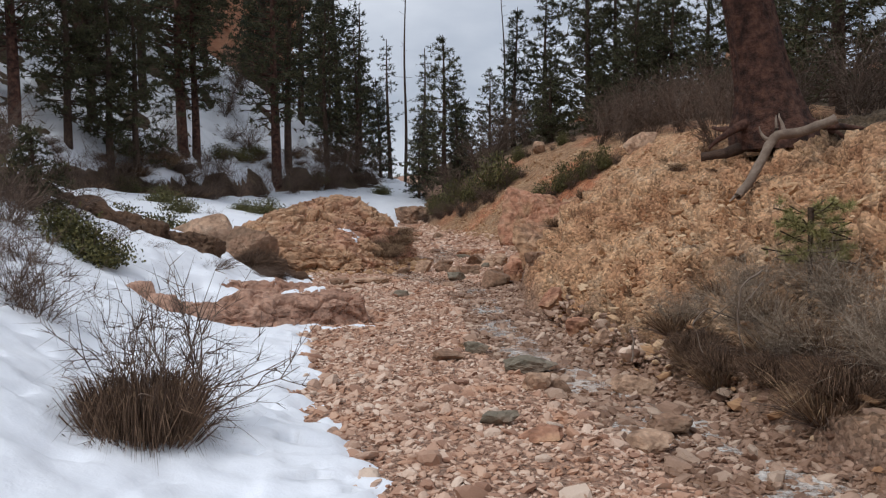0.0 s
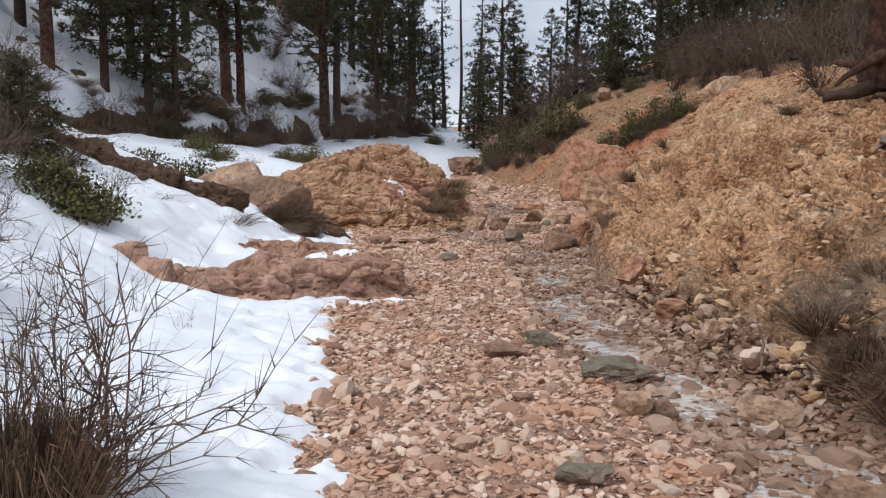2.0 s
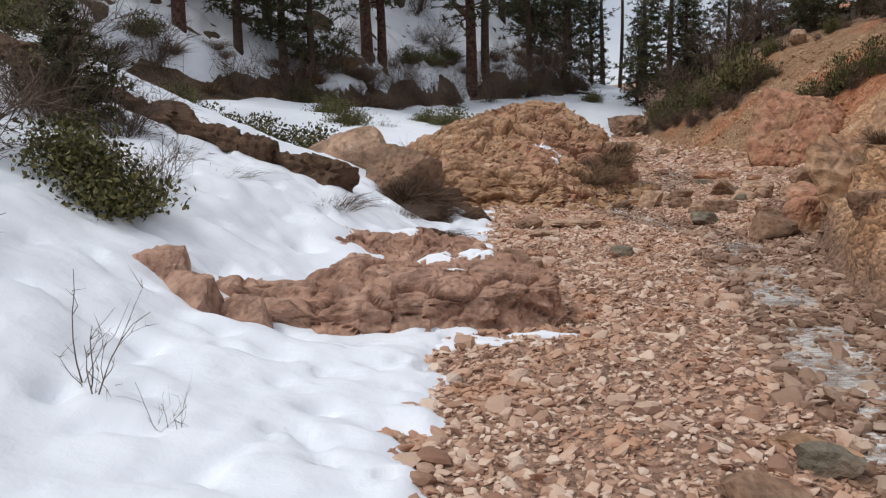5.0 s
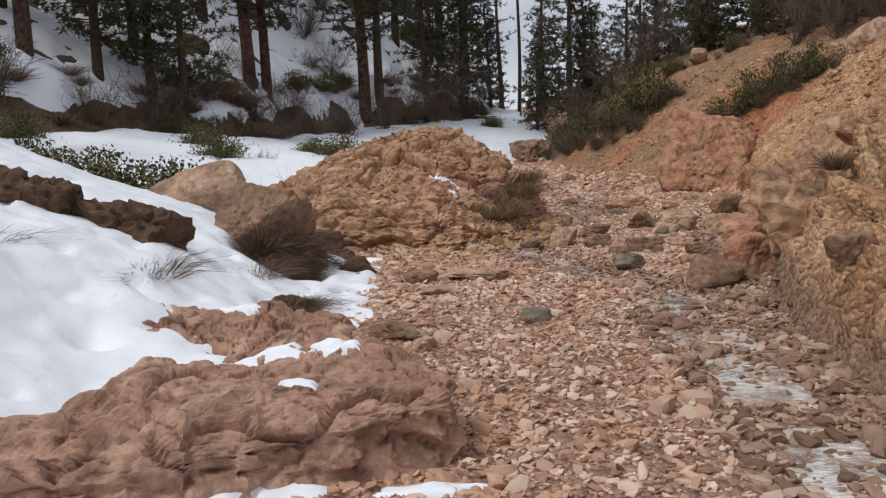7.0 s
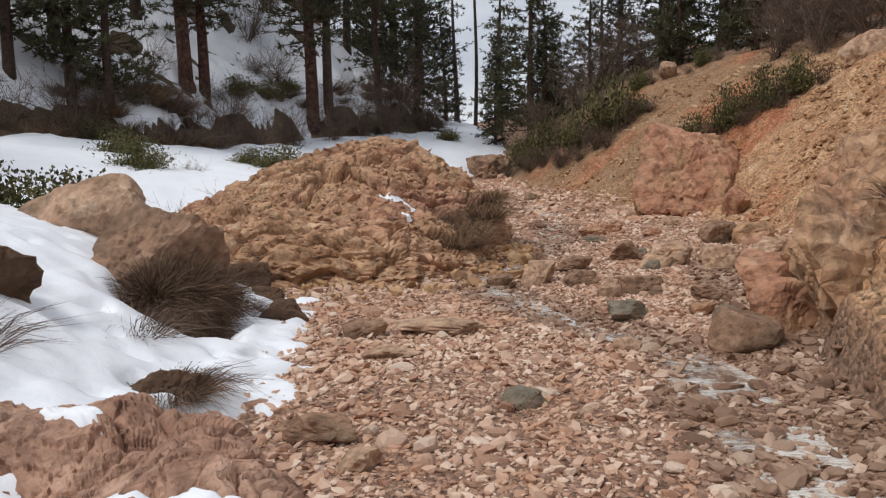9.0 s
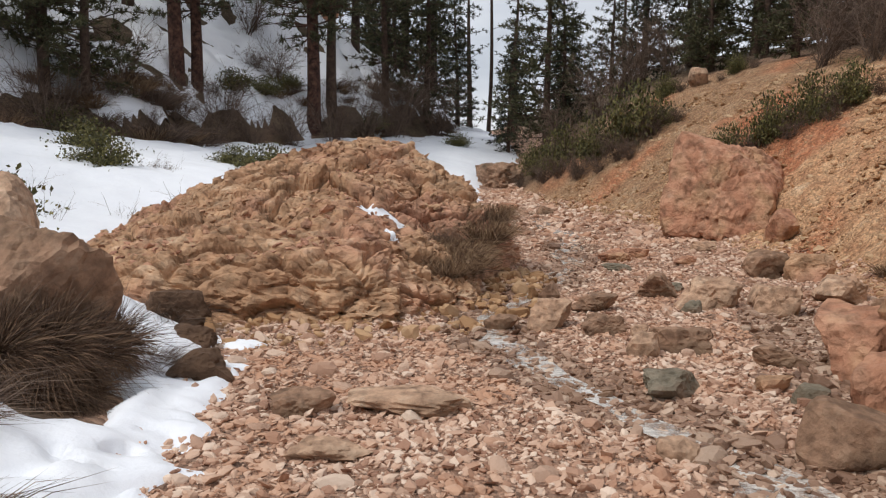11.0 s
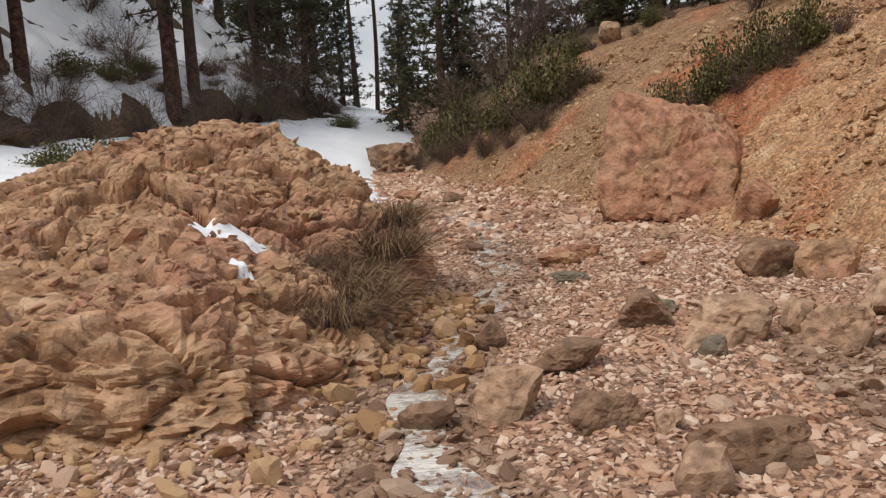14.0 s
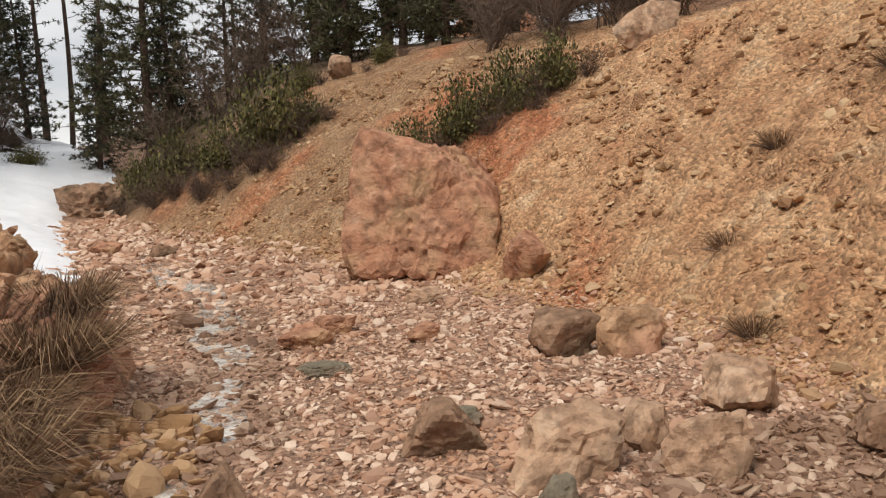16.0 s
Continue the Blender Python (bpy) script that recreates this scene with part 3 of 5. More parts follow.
snow_sheet("snow_near", np.arange(-7.0, 1.2, 0.045), np.arange(-9.0, 12.51, 0.045), "smooth old snow with ragged edges beside the stony wash")
snow_sheet("snow_valley", np.arange(-24.0, 5.4, 0.16), np.arange(12.44, 66, 0.16), "patchy snow on the valley floor and wooded hillside")
snow_sheet("snow_upslope", np.arange(-24.0, -6.95, 0.16), np.arange(-9.0, 12.5, 0.16), "patchy snow on a shrubby slope")

# ---- water ----
def make_water():
    ys = np.arange(-9.0, 25.0, 0.07)
    us = np.linspace(-1, 1, 15)
    w = curve(ys, (-12, 0.9), (-1, 0.66), (1, 0.5), (4, 0.34), (7, 0.36), (10, 0.22), (13, 0.24), (19, 0.3), (25, 0.25))
    w = 0.8 * w * (0.9 + 0.6 * gnoise(ys * 0.9, 0.3, 0.7) + 0.2 * gnoise(ys * 3.1, 0.3, 0.7))
    X = (stream_x(ys) + 0.10 * gnoise(ys * 1.4, 2.3, 0.7))[:, None] + us[None] * w[:, None]
    Y = np.repeat(ys[:, None], len(us), 1)
    Z = np.repeat((land(stream_x(ys), ys) - 0.038)[:, None], len(us), 1) + 0.004 * fbm(X * 4, Y * 4, 0.0, 2)
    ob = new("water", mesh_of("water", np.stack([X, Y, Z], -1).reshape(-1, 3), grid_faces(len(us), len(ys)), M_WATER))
    ob.visible_shadow = False
    tagged(ob, "shallow pale stream trickling over stones", "water", kind="structure")


make_water()
# ==== THINGS ====


# ---- builders of rocks ----
def ico(level):
    bm = bmesh.new()
    bmesh.ops.create_icosphere(bm, subdivisions=level, radius=1.0)
    v = np.array([p.co[:] for p in bm.verts])
    f = np.array([[p.index for p in q.verts] for q in bm.faces])
    bm.free()
    return v, f


ICO = {k: ico(k) for k in (1, 2, 3, 4, 5)}


def turned(v, rx, ry, rz):
    return v @ np.array(Euler([radians(a) for a in (rx, ry, rz)]).to_matrix()).T


def rock_shape(v, rng, facets=9, rough=0.10, soft=26.0):
    """A faceted boulder from points of the unit ball."""
    n = rng.normal(size=(facets, 3))
    n /= np.linalg.norm(n, axis=1)[:, None]
    n = np.concatenate([n, [[0, 0, 1], [0, 0, -1]]])
    h = np.concatenate([rng.uniform(0.52, 0.95, facets), [0.75, 0.8]])
    d = np.maximum(v @ n.T, 1e-3) / h
    r = 1 / ((d**soft).sum(1) + 0.75**soft) ** (1 / soft)
    s = rng.uniform(0, 50)
    g = gnoise(v[:, 0] * 2.3 + s, v[:, 1] * 2.3, v[:, 2] * 3.0)
    r = r * (1 - 0.5 * rough * np.clip(1 - np.abs(g) * 12, 0, 1) + (0.75 * rough * crag(v[:, 0], v[:, 1], v[:, 2], 0.8, int(s)) if len(v) > 2000 else 0.55 * rough * broken(v[:, 0], v[:, 1], v[:, 2], 0.7, int(s))) + 0.6 * rough * fbm(v[:, 0] * 1.7 + s, v[:, 1] * 1.7, v[:, 2] * 1.7, 4) + 0.45 * rough * np.abs(fbm(v[:, 0] * 5 + s, v[:, 1] * 5, v[:, 2] * 7, 4)))
    return v * r[:, None]


def rock(name, x, y, size, material, label, seed, turn=(0, 0, 0), sink=0.25, level=3, facets=12, rough=0.10, z=None, category="rock", group="", soft=26.0):
    """One boulder or stone that rests in the ground; size is its full width, depth and height."""
    rng = np.random.default_rng(seed)
    v, f = ICO[level]
    p = rock_shape(v, rng, facets, rough, soft)
    p = p / (p.max(0) - p.min(0)) * np.array(size)
    p = turned(p, *turn)
    lo = p[:, 2].min()
    p[:, 2] -= lo + sink * (p[:, 2].max() - lo)
    ob = new(name, mesh_of(name, p, f, material, smooth=False))
    ob.location = (x, y, zg(x, y) if z is None else z)
    return tagged(ob, label, category, group)


def outcrop(name, cx, cy, rim, top, material, label, seed, rough=0.08, power=4.0, rings=70, spokes=220, deep=0.5, layers=0.04, block=0.5, category="rock outcrop"):
    """A broad low rock: rim gives (degrees, reach) round its middle, top(x, y) its height above the bed."""
    th = np.linspace(0, 2 * math.pi, spokes, endpoint=False)
    deg = np.degrees(th)
    rim = [(rim[-1][0] - 360, rim[-1][1]), *rim, (rim[0][0] + 360, rim[0][1])]
    R = np.interp(deg, [a for a, _ in rim], [b for _, b in rim])
    R = R * (1 + 0.05 * gnoise(np.cos(th) * 3 + seed, np.sin(th) * 3, 0.5) + 0.03 * gnoise(np.cos(th) * 9 + seed, np.sin(th) * 9, 0.5))
    u = 1 - (1 - np.linspace(0, 1, rings)) ** 1.7
    U, T = np.meshgrid(u, th, indexing="ij")
    X, Y = cx + U * R[None] * np.cos(T), cy + U * R[None] * np.sin(T)
    base = bed_z(Y) - deep * step(0.9, 1.0, U)
    H = top(X, Y)
    Z = base + H * (1 - U**power) ** 0.8
    rel = rough * (1.5 * crag(X, Y, Z, block, seed) + 0.5 * fbm(X * 1.1 + seed, Y * 1.1, Z * 1.1, 3)) + layers * terrace(gnoise(X * 0.35, Y * 0.35 + seed, Z * 4), 3.0)
    G = np.stack([X, Y, Z], -1)
    N = np.cross(np.gradient(G, axis=0), np.roll(G, -1, 1) - np.roll(G, 1, 1))
    N[:3] = [0, 0, 1]
    N /= np.linalg.norm(N, axis=-1)[..., None] + 1e-9
    G = G + N * (rel * (1 - step(0.95, 1.0, U)))[..., None]
    P = G.reshape(-1, 3)
    i = np.arange((rings - 1) * spokes)
    r, c = i // spokes, i % spokes
    a, b = r * spokes + c, r * spokes + (c + 1) % spokes
    F = np.stack([a, a + spokes, b + spokes, b], 1)
    P[:, 0] -= cx
    P[:, 1] -= cy
    ob = new(name, mesh_of(name, P, F, material, smooth=False))
    ob.location = (cx, cy, 0)
    return tagged(ob, label, category)


# ---- large rocks ----
def mound_top(x, y):
    crest = curve(x, (-3.64, 0.2), (-2.66, 0.72), (-1.61, 1.22), (-0.56, 1.54), (0.14, 1.57), (0.62, 1.55), (0.85, 1.54), (1.0, 1.45), (1.29, 1.28), (1.72, 1.05), (2.3, 0.7))
    front = curve(x, (-3.6, 0.6), (-2.5, 0.9), (-1.5, 1.15), (0.1, 1.32), (0.4, 1.24), (0.62, 1.1), (0.85, 0.72), (1.3, 0.48), (2.3, 0.3))
    back = step(14.2, 16.0, y)
    return (front + (crest - front) * back) * curve(y, (12.0, 0.52), (13.0, 0.59), (14.3, 0.68), (15.2, 0.82), (16.2, 0.97), (17.6, 0.97), (18.6, 0.8), (20, 0.4))


outcrop("rock_mound", 0.0, 15.8, [(0, 2.35), (18, 2.45), (45, 2.6), (90, 3.2), (135, 3.6), (170, 3.5), (205, 3.4), (232, 4.1), (252, 3.9), (275, 3.75), (295, 3.3), (315, 2.55), (338, 2.3)],
        mound_top, M_YELLOW, "huge weathered yellow-brown sandstone mound beside the wash", 3, rough=0.115, power=7.0, rings=270, spokes=520, layers=0.07, block=0.75)


def slab_top(x, y):
    return 0.35 - 0.16 * step(6.6, 7.6, y) - 0.14 * step(5.5, 6.1, y) * step(0.5, 0.9, -x) + 0.26 * step(6.2, 6.55, y) * (1 - step(6.9, 7.4, y)) * step(0.55, 0.9, -x) - 0.2 * step(1.2, 1.8, -x) * step(4.8, 5.2, y) * (1 - step(6.1, 6.3, y)) + 0.07 * terrace(gnoise(x * 1.3, y * 1.3, 4.0), 3.0)


outcrop("rock_slab", -0.85, 5.85, [(0, 1.0), (30, 0.8), (60, 1.05), (95, 1.6), (130, 1.85), (160, 1.75), (180, 1.7), (200, 2.0), (215, 2.15), (232, 2.15), (250, 1.8), (270, 1.58), (300, 1.52), (322, 1.62), (340, 1.3)],
        slab_top, M_SLAB, "broad cracked brown mudstone slab half covered by snow", 8, rough=0.05, power=11.0, rings=170, spokes=320, layers=0.05, block=0.45)
rock("slab_block", -2.05, 4.1, (0.55, 0.5, 0.5), M_SLAB, "angular brown block broken from a slab in snow", 21, (0, 8, 20), 0.3, 4)
rock("slab_block", -1.7, 4.12, (0.42, 0.4, 0.38), M_SLAB, "small brown rock against a slab in snow", 22, (10, 0, 70), 0.3, 4)
rock("slab_block", -2.3, 4.3, (0.5, 0.45, 0.5), M_SLAB, "rounded brown rock at the end of a slab in snow", 23, (0, 0, 130), 0.3, 4)
rock("boulder", -2.52, 11.05, (1.22, 0.9, 0.74), M_TAN, "pale tan angular boulder propped on another in snow", 33, (0, -20, -12), 0.0, 5, 6, 0.05, z=0.2, soft=70.0)
rock("boulder", -1.62, 9.95, (1.12, 1.1, 1.15), M_BROWN, "brown wedge-shaped boulder with dry grass at its foot", 38, (-8, 26, 30), 0.2, 5, 8, 0.09, z=-0.17, soft=45.0)
rock("boulder", 6.4, 18.75, (2.1, 1.9, 2.05), M_RED, "large red-brown boulder at the foot of a scree slope", 37, (0, 10, 25), 0.12, 5, 14, 0.10, z=-0.2, soft=16.0)
rock("boulder", 6.5, 17.1, (0.75, 0.6, 0.62), M_RED, "rounded reddish rock at the foot of a slope", 34, (0, 0, 40), 0.3, 4)
rock("outcrop_block", 4.5, 9.95, (1.15, 1.3, 1.75), M_YELLOW, "yellow sandstone knob standing out of the bank", 41, (0, 8, 10), 0.16, 5, 14, 0.16, z=-0.2, soft=12.0)
rock("outcrop_block", 5.1, 10.85, (1.3, 1.3, 1.95), M_YELLOW, "weathered yellow sandstone block at the bank's end", 42, (0, 0, 60), 0.16, 5, 14, 0.16, z=-0.2, soft=12.0)
rock("outcrop_block", 4.1, 8.95, (1.15, 1.5, 1.65), M_YELLOW, "bulging yellow sandstone at the bank's foot", 43, (0, 14, 100), 0.25, 5, 14, 0.24, z=-0.2, soft=9.0)
rock("boulder", 3.42, 9.4, (0.6, 0.55, 0.55), M_RED, "pinkish boulder beside the stream", 44, (0, 0, 15), 0.25, 4)
rock("boulder", 3.95, 10.5, (0.8, 0.7, 0.6), M_RED, "pink and orange boulder at the bank's end", 45, (0, -10, 50), 0.25, 4)
rock("boulder", 2.95, 8.9, (0.5, 0.42, 0.34), M_BROWN, "rounded grey-brown boulder in the stream", 46, (0, 16, -20), 0.2, 4, 7, 0.05)
rock("boulder", 9.6, 18.5, (1.0, 0.8, 0.8), M_TAN, "pale boulder on top of the scree slope", 47, (0, 0, 30), 0.3, 4)
rock("boulder", 8.7, 27.0, (0.6, 0.5, 0.6), M_TAN, "pale boulder on the slope's crest", 48, (0, 0, 80), 0.25, 3)
for k in range(13):
    u = k / 12
    x, y = -2.1 - 5.0 * u, 8.12 - 0.5 * u + 0.06 * math.sin(k * 2.1)
    rock("ledge_rock", x, y, (0.75 + 0.15 * math.sin(k * 1.7), 0.5, 0.46), M_LEDGE, "dark layered ledge rock breaking through snow", 500 + k, (0, 12, 8 - 22 * (k % 2)), 0.35, 4, 10, 0.38, z=zg(x, y) + (0.15, 0.08, 0.13, 0.1)[k % 4], category="rock", group="rocks of the dark ledge")
rock("earth_clod", -0.62, 10.3, (0.42, 0.36, 0.24), M_SOIL, "dark mossy clod of earth at the snow's edge", 54, (0, 0, 20), 0.2, 4, rough=0.16, category="clod")
rock("earth_clod", -0.85, 11.25, (0.42, 0.4, 0.2), M_SOIL, "dark clod of earth at the snow's edge", 55, (0, 0, 60), 0.2, 4, rough=0.16, category="clod")
rock("earth_clod", -0.95, 7.75, (0.52, 0.36, 0.26), M_SOIL, "dark earth clod half buried in snow", 56, (0, 0, 60), 0.2, 4, rough=0.16, category="clod")
rock("earth_clod", -1.1, 11.9, (0.6, 0.4, 0.4), M_SOIL, "dark clod of earth beside a boulder", 57, (0, 0, 10), 0.2, 4, rough=0.16, category="clod")
rock("bank_block", 3.9, 30.6, (1.7, 1.6, 1.1), M_BROWN, "undercut dark red earth bank beside a snowy valley", 58, (0, 0, 20), 0.3, 4, rough=0.28, soft=6.0, category="earth bank")

# ---- stones in the wash: x, y, width, depth, height, material, label ----
for k, (x, y, w, d, h, m, lab) in enumerate([
    (0.92, -0.32, 0.30, 0.20, 0.13, M_GREY, "dark smooth stone in the gravel"),
    (1.58, 1.42, 0.56, 0.34, 0.19, M_GREY, "flat grey-green stone slab beside the stream"),
    (1.75, 1.75, 0.42, 0.3, 0.13, M_GREY, "flat grey stone beside the stream"),
    (1.30, 2.62, 0.42, 0.22, 0.10, M_YELLOW, "flat ochre stone in the gravel"),
    (1.33, 2.42, 0.30, 0.22, 0.17, M_GREY, "dark lichened stone in the gravel"),
    (0.98, 2.15, 0.36, 0.24, 0.15, M_BROWN, "brown stone in the gravel"),
    (1.46, 0.56, 0.26, 0.2, 0.19, M_TAN, "tan stone beside the stream"),
    (1.62, 0.62, 0.24, 0.2, 0.15, M_BROWN, "brown stone beside the stream"),
    (2.05, -0.6, 0.4, 0.3, 0.17, M_BROWN, "wet brown stone in the stream"),
    (2.25, 0.55, 0.4, 0.25, 0.2, M_TAN, "tan stone at the stream's far edge"),
    (2.5, 2.0, 0.25, 0.1, 0.24, M_TAN, "upright pale stone by the bank"),
    (2.55, 1.4, 0.25, 0.2, 0.18, M_GRAVEL, "stone by the bank"),
    (1.15, -0.75, 0.32, 0.24, 0.12, M_RED, "reddish flat stone in the gravel"),
    (1.75, -1.0, 0.35, 0.26, 0.16, M_TAN, "tan flat stone in the stream"),
    (1.12, 7.82, 0.32, 0.24, 0.15, M_GREY, "grey-green stone in the gravel"),
    (0.85, 9.75, 0.85, 0.55, 0.17, M_TAN, "broad flat pinkish stone in the wash"),
    (0.32, 9.0, 0.5, 0.32, 0.13, M_TAN, "flat tan stone in the wash"),
    (0.1, 9.7, 0.42, 0.28, 0.18, M_BROWN, "angular brown stone in the wash"),
    (-0.05, 7.35, 0.55, 0.3, 0.2, M_BROWN, "flat brown stone at the slab's edge"),
    (0.15, 6.9, 0.25, 0.2, 0.14, M_TAN, "tan stone at the slab's edge"),
    (2.05, 12.15, 0.40, 0.34, 0.36, M_TAN, "square tan block standing in the wash"),
    (2.3, 13.6, 0.28, 0.24, 0.30, M_BROWN, "upright brown stone in the wash"),
    (1.55, 12.15, 0.33, 0.26, 0.20, M_BROWN, "brown angular stone in the wash"),
    (2.55, 12.7, 0.5, 0.36, 0.24, M_BROWN, "brown stone in the wash"),
    (2.40, 11.75, 0.42, 0.3, 0.22, M_BROWN, "brown angular stone in the wash"),
    (2.62, 11.55, 0.17, 0.14, 0.13, M_TAN, "pale round stone in the wash"),
    (2.5, 10.95, 0.32, 0.24, 0.22, M_TAN, "tan block in the wash"),
    (2.85, 11.15, 0.62, 0.3, 0.26, M_BROWN, "dark angular stone in the wash"),
    (2.38, 10.0, 0.42, 0.3, 0.24, M_GREY, "dark greenish stone by the stream"),
    (3.05, 10.05, 0.3, 0.16, 0.13, M_YELLOW, "yellow brick-like stone by the stream"),
    (3.12, 9.7, 0.26, 0.2, 0.18, M_GREY, "grey stone by the stream"),
    (2.1, 9.0, 0.26, 0.22, 0.15, M_TAN, "tan stone in the gravel"),
    (3.85, 13.05, 0.78, 0.55, 0.44, M_TAN, "tan-brown boulder in the wash"),
    (3.45, 13.6, 0.5, 0.36, 0.34, M_BROWN, "brown boulder with dead twigs in the wash"),
    (4.4, 12.65, 0.46, 0.42, 0.42, M_TAN, "pitted pale boulder in the wash"),
    (5.3, 13.2, 0.85, 0.5, 0.4, M_TAN, "tan angular boulder in the wash"),
    (5.15, 14.85, 0.62, 0.5, 0.48, M_BROWN, "brown boulder in the wash"),
    (5.55, 14.6, 0.72, 0.5, 0.46, M_YELLOW, "ochre boulder in the wash"),
    (4.35, 13.05, 0.28, 0.28, 0.3, M_TAN, "pale stone between boulders"),
    (3.55, 12.75, 0.24, 0.2, 0.16, M_GREY, "pale grey stone by a boulder"),
    (5.35, 12.35, 0.6, 0.42, 0.3, M_BROWN, "grey-brown boulder in the wash"),
    (3.75, 13.85, 0.3, 0.22, 0.16, M_GREY, "dark mossy stone in the wash"),
    (3.5, 15.2, 0.5, 0.25, 0.12, M_GREY, "flat greenish stone in the wash"),
    (4.55, 15.85, 0.42, 0.28, 0.16, M_RED, "flat reddish stone in the wash"),
    (3.7, 16.3, 0.5, 0.36, 0.24, M_RED, "reddish stone in the wash"),
    (4.1, 16.6, 0.42, 0.3, 0.2, M_RED, "reddish stone in the wash"),
    (5.4, 17.3, 0.45, 0.34, 0.2, M_TAN, "tan flat stone in the wash"),
    (5.75, 15.1, 0.35, 0.26, 0.2, M_TAN, "tan stone in the wash"),
    (3.3, 24.2, 0.6, 0.45, 0.3, M_RED, "reddish stone by the snow"),
    (3.9, 23.0, 0.55, 0.35, 0.3, M_BROWN, "brown stone in the wash"),
    (4.4, 9.15, 0.5, 0.4, 0.3, M_RED, "pinkish stone under the bank"),
    (3.35, 10.6, 0.45, 0.3, 0.2, M_BROWN, "brown stone by the bank"),
    (2.75, 4.6, 0.4, 0.35, 0.35, M_RED, "reddish block fallen from the bank"),
    (2.6, 3.1, 0.3, 0.3, 0.25, M_RED, "reddish stone under the bank"),
    (3.05, 6.6, 0.4, 0.35, 0.3, M_BROWN, "brown stone under the bank"),
]):
    rock("stone", x, y, (0.92 * w, 0.92 * d, 0.95 * h), m, lab, 200 + k, (0, 0, (k * 67) % 50 - 25), 0.25, 4 if w > 0.38 else 3, 13, 0.17, category="stone", group="stones in the wash")


# ---- gravel and scree: uncountable stones ----
def scatter_stones(name, xy, size, material, label, level=1, seed=5, flat=0.55, lift=0.1, on=None, singles=0, piece="stone", single_material=None):
    """Loose stones in one mesh; the largest few, if asked for, are pieces of their own under it."""
    rng = np.random.default_rng(seed)
    v, f = ICO[level]
    shapes = []
    for k in range(24):
        p = rock_shape(v, rng, 9, 0.07, 11.0)
        shapes.append(p / np.abs(p).max())
    shapes = np.array(shapes)
    order = np.argsort(-size)
    xy, size = xy[order], size[order]
    ground = ground_z(xy[:, 0], xy[:, 1]) if on is None else on[order]
    own, rest = slice(0, singles), slice(singles, None)
    n = len(xy) - singles
    p = shapes[rng.integers(0, 24, n)]
    p = p * (size[rest] * rng.uniform(0.75, 1.25, n))[:, None, None] * np.stack([rng.uniform(0.7, 1.3, n), rng.uniform(0.6, 1.0, n), flat * rng.uniform(0.6, 1.4, n)], 1)[:, None]
    tilt = rng.normal(0, 0.28, (n, 2))
    a = rng.uniform(0, 2 * math.pi, n)
    p[..., 2] += p[..., 0] * tilt[:, None, 0] + p[..., 1] * tilt[:, None, 1]
    c, s = np.cos(a)[:, None], np.sin(a)[:, None]
    q = np.stack([p[..., 0] * c - p[..., 1] * s + xy[rest, None, 0], p[..., 0] * s + p[..., 1] * c + xy[rest, None, 1], p[..., 2]], -1)
    q[..., 2] += (ground[rest] + size[rest] * lift)[:, None]
    F = (f[None] + (np.arange(n) * len(v))[:, None, None]).reshape(-1, 3)
    bed = tagged(new(name, mesh_of(name, q.reshape(-1, 3), F, material, smooth=False)), label, "gravel", kind="stuff")
    meshes = [mesh_of(piece, sh, f, single_material or material, smooth=False) for sh in shapes] if singles else []
    for (x, y), r, z in zip(xy[own], size[own], ground[own]):
        ob = new(piece, meshes[rng.integers(0, 24)])
        ob.parent = bed
        ob.location = (x, y, z + r * lift)
        ob.rotation_euler = (rng.normal(0, 0.25), rng.normal(0, 0.25), rng.uniform(0, 2 * math.pi))
        ob.scale = (r * rng.uniform(0.8, 1.3), r * rng.uniform(0.65, 1.0), r * flat * rng.uniform(0.7, 1.4))
    return bed


def pick(n, seed, y0, y1, ahead, lo, hi):
    """n places between y0 and y1, thicker at low y, with x between the curves lo and hi."""
    rng = np.random.default_rng(seed)
    y = y0 + (y1 - y0) * rng.uniform(0, 1, n) ** ahead
    a, b = lo(y), hi(y)
    return np.stack([a + (b - a) * rng.uniform(0, 1, n), y], 1)


def in_bed(extra=0.0):
    return (lambda y: left_x(y) - 0.15 - extra), (lambda y: bank_x(y) + 0.25 + extra - 0.3 * step(4.0, 5.0, y) * (1 - step(10.0, 11.0, y)))


_r = np.random.default_rng(77)
def off_water(xy, keep=0.6):
    w = np.abs(xy[:, 0] - stream_x(xy[:, 1])) > 0.34
    return xy[w | (np.random.default_rng(3).uniform(size=len(xy)) < keep)]


def damp(xy):
    """True by the stream and under the bank, where the gravel stays wet."""
    x, y = xy[:, 0], xy[:, 1]
    wob = 0.2 * fbm(x * 1.2, y * 1.2, 6.0, 2)
    return (np.abs(x - stream_x(y) + wob) < 0.42) | ((x - bank_x(y) + wob > -0.55) & (y < 10.5)) | ((x + wob > 3.0 + 0.25 * (y - 9.0)) & (y > 9.0) & (y < 12.9))


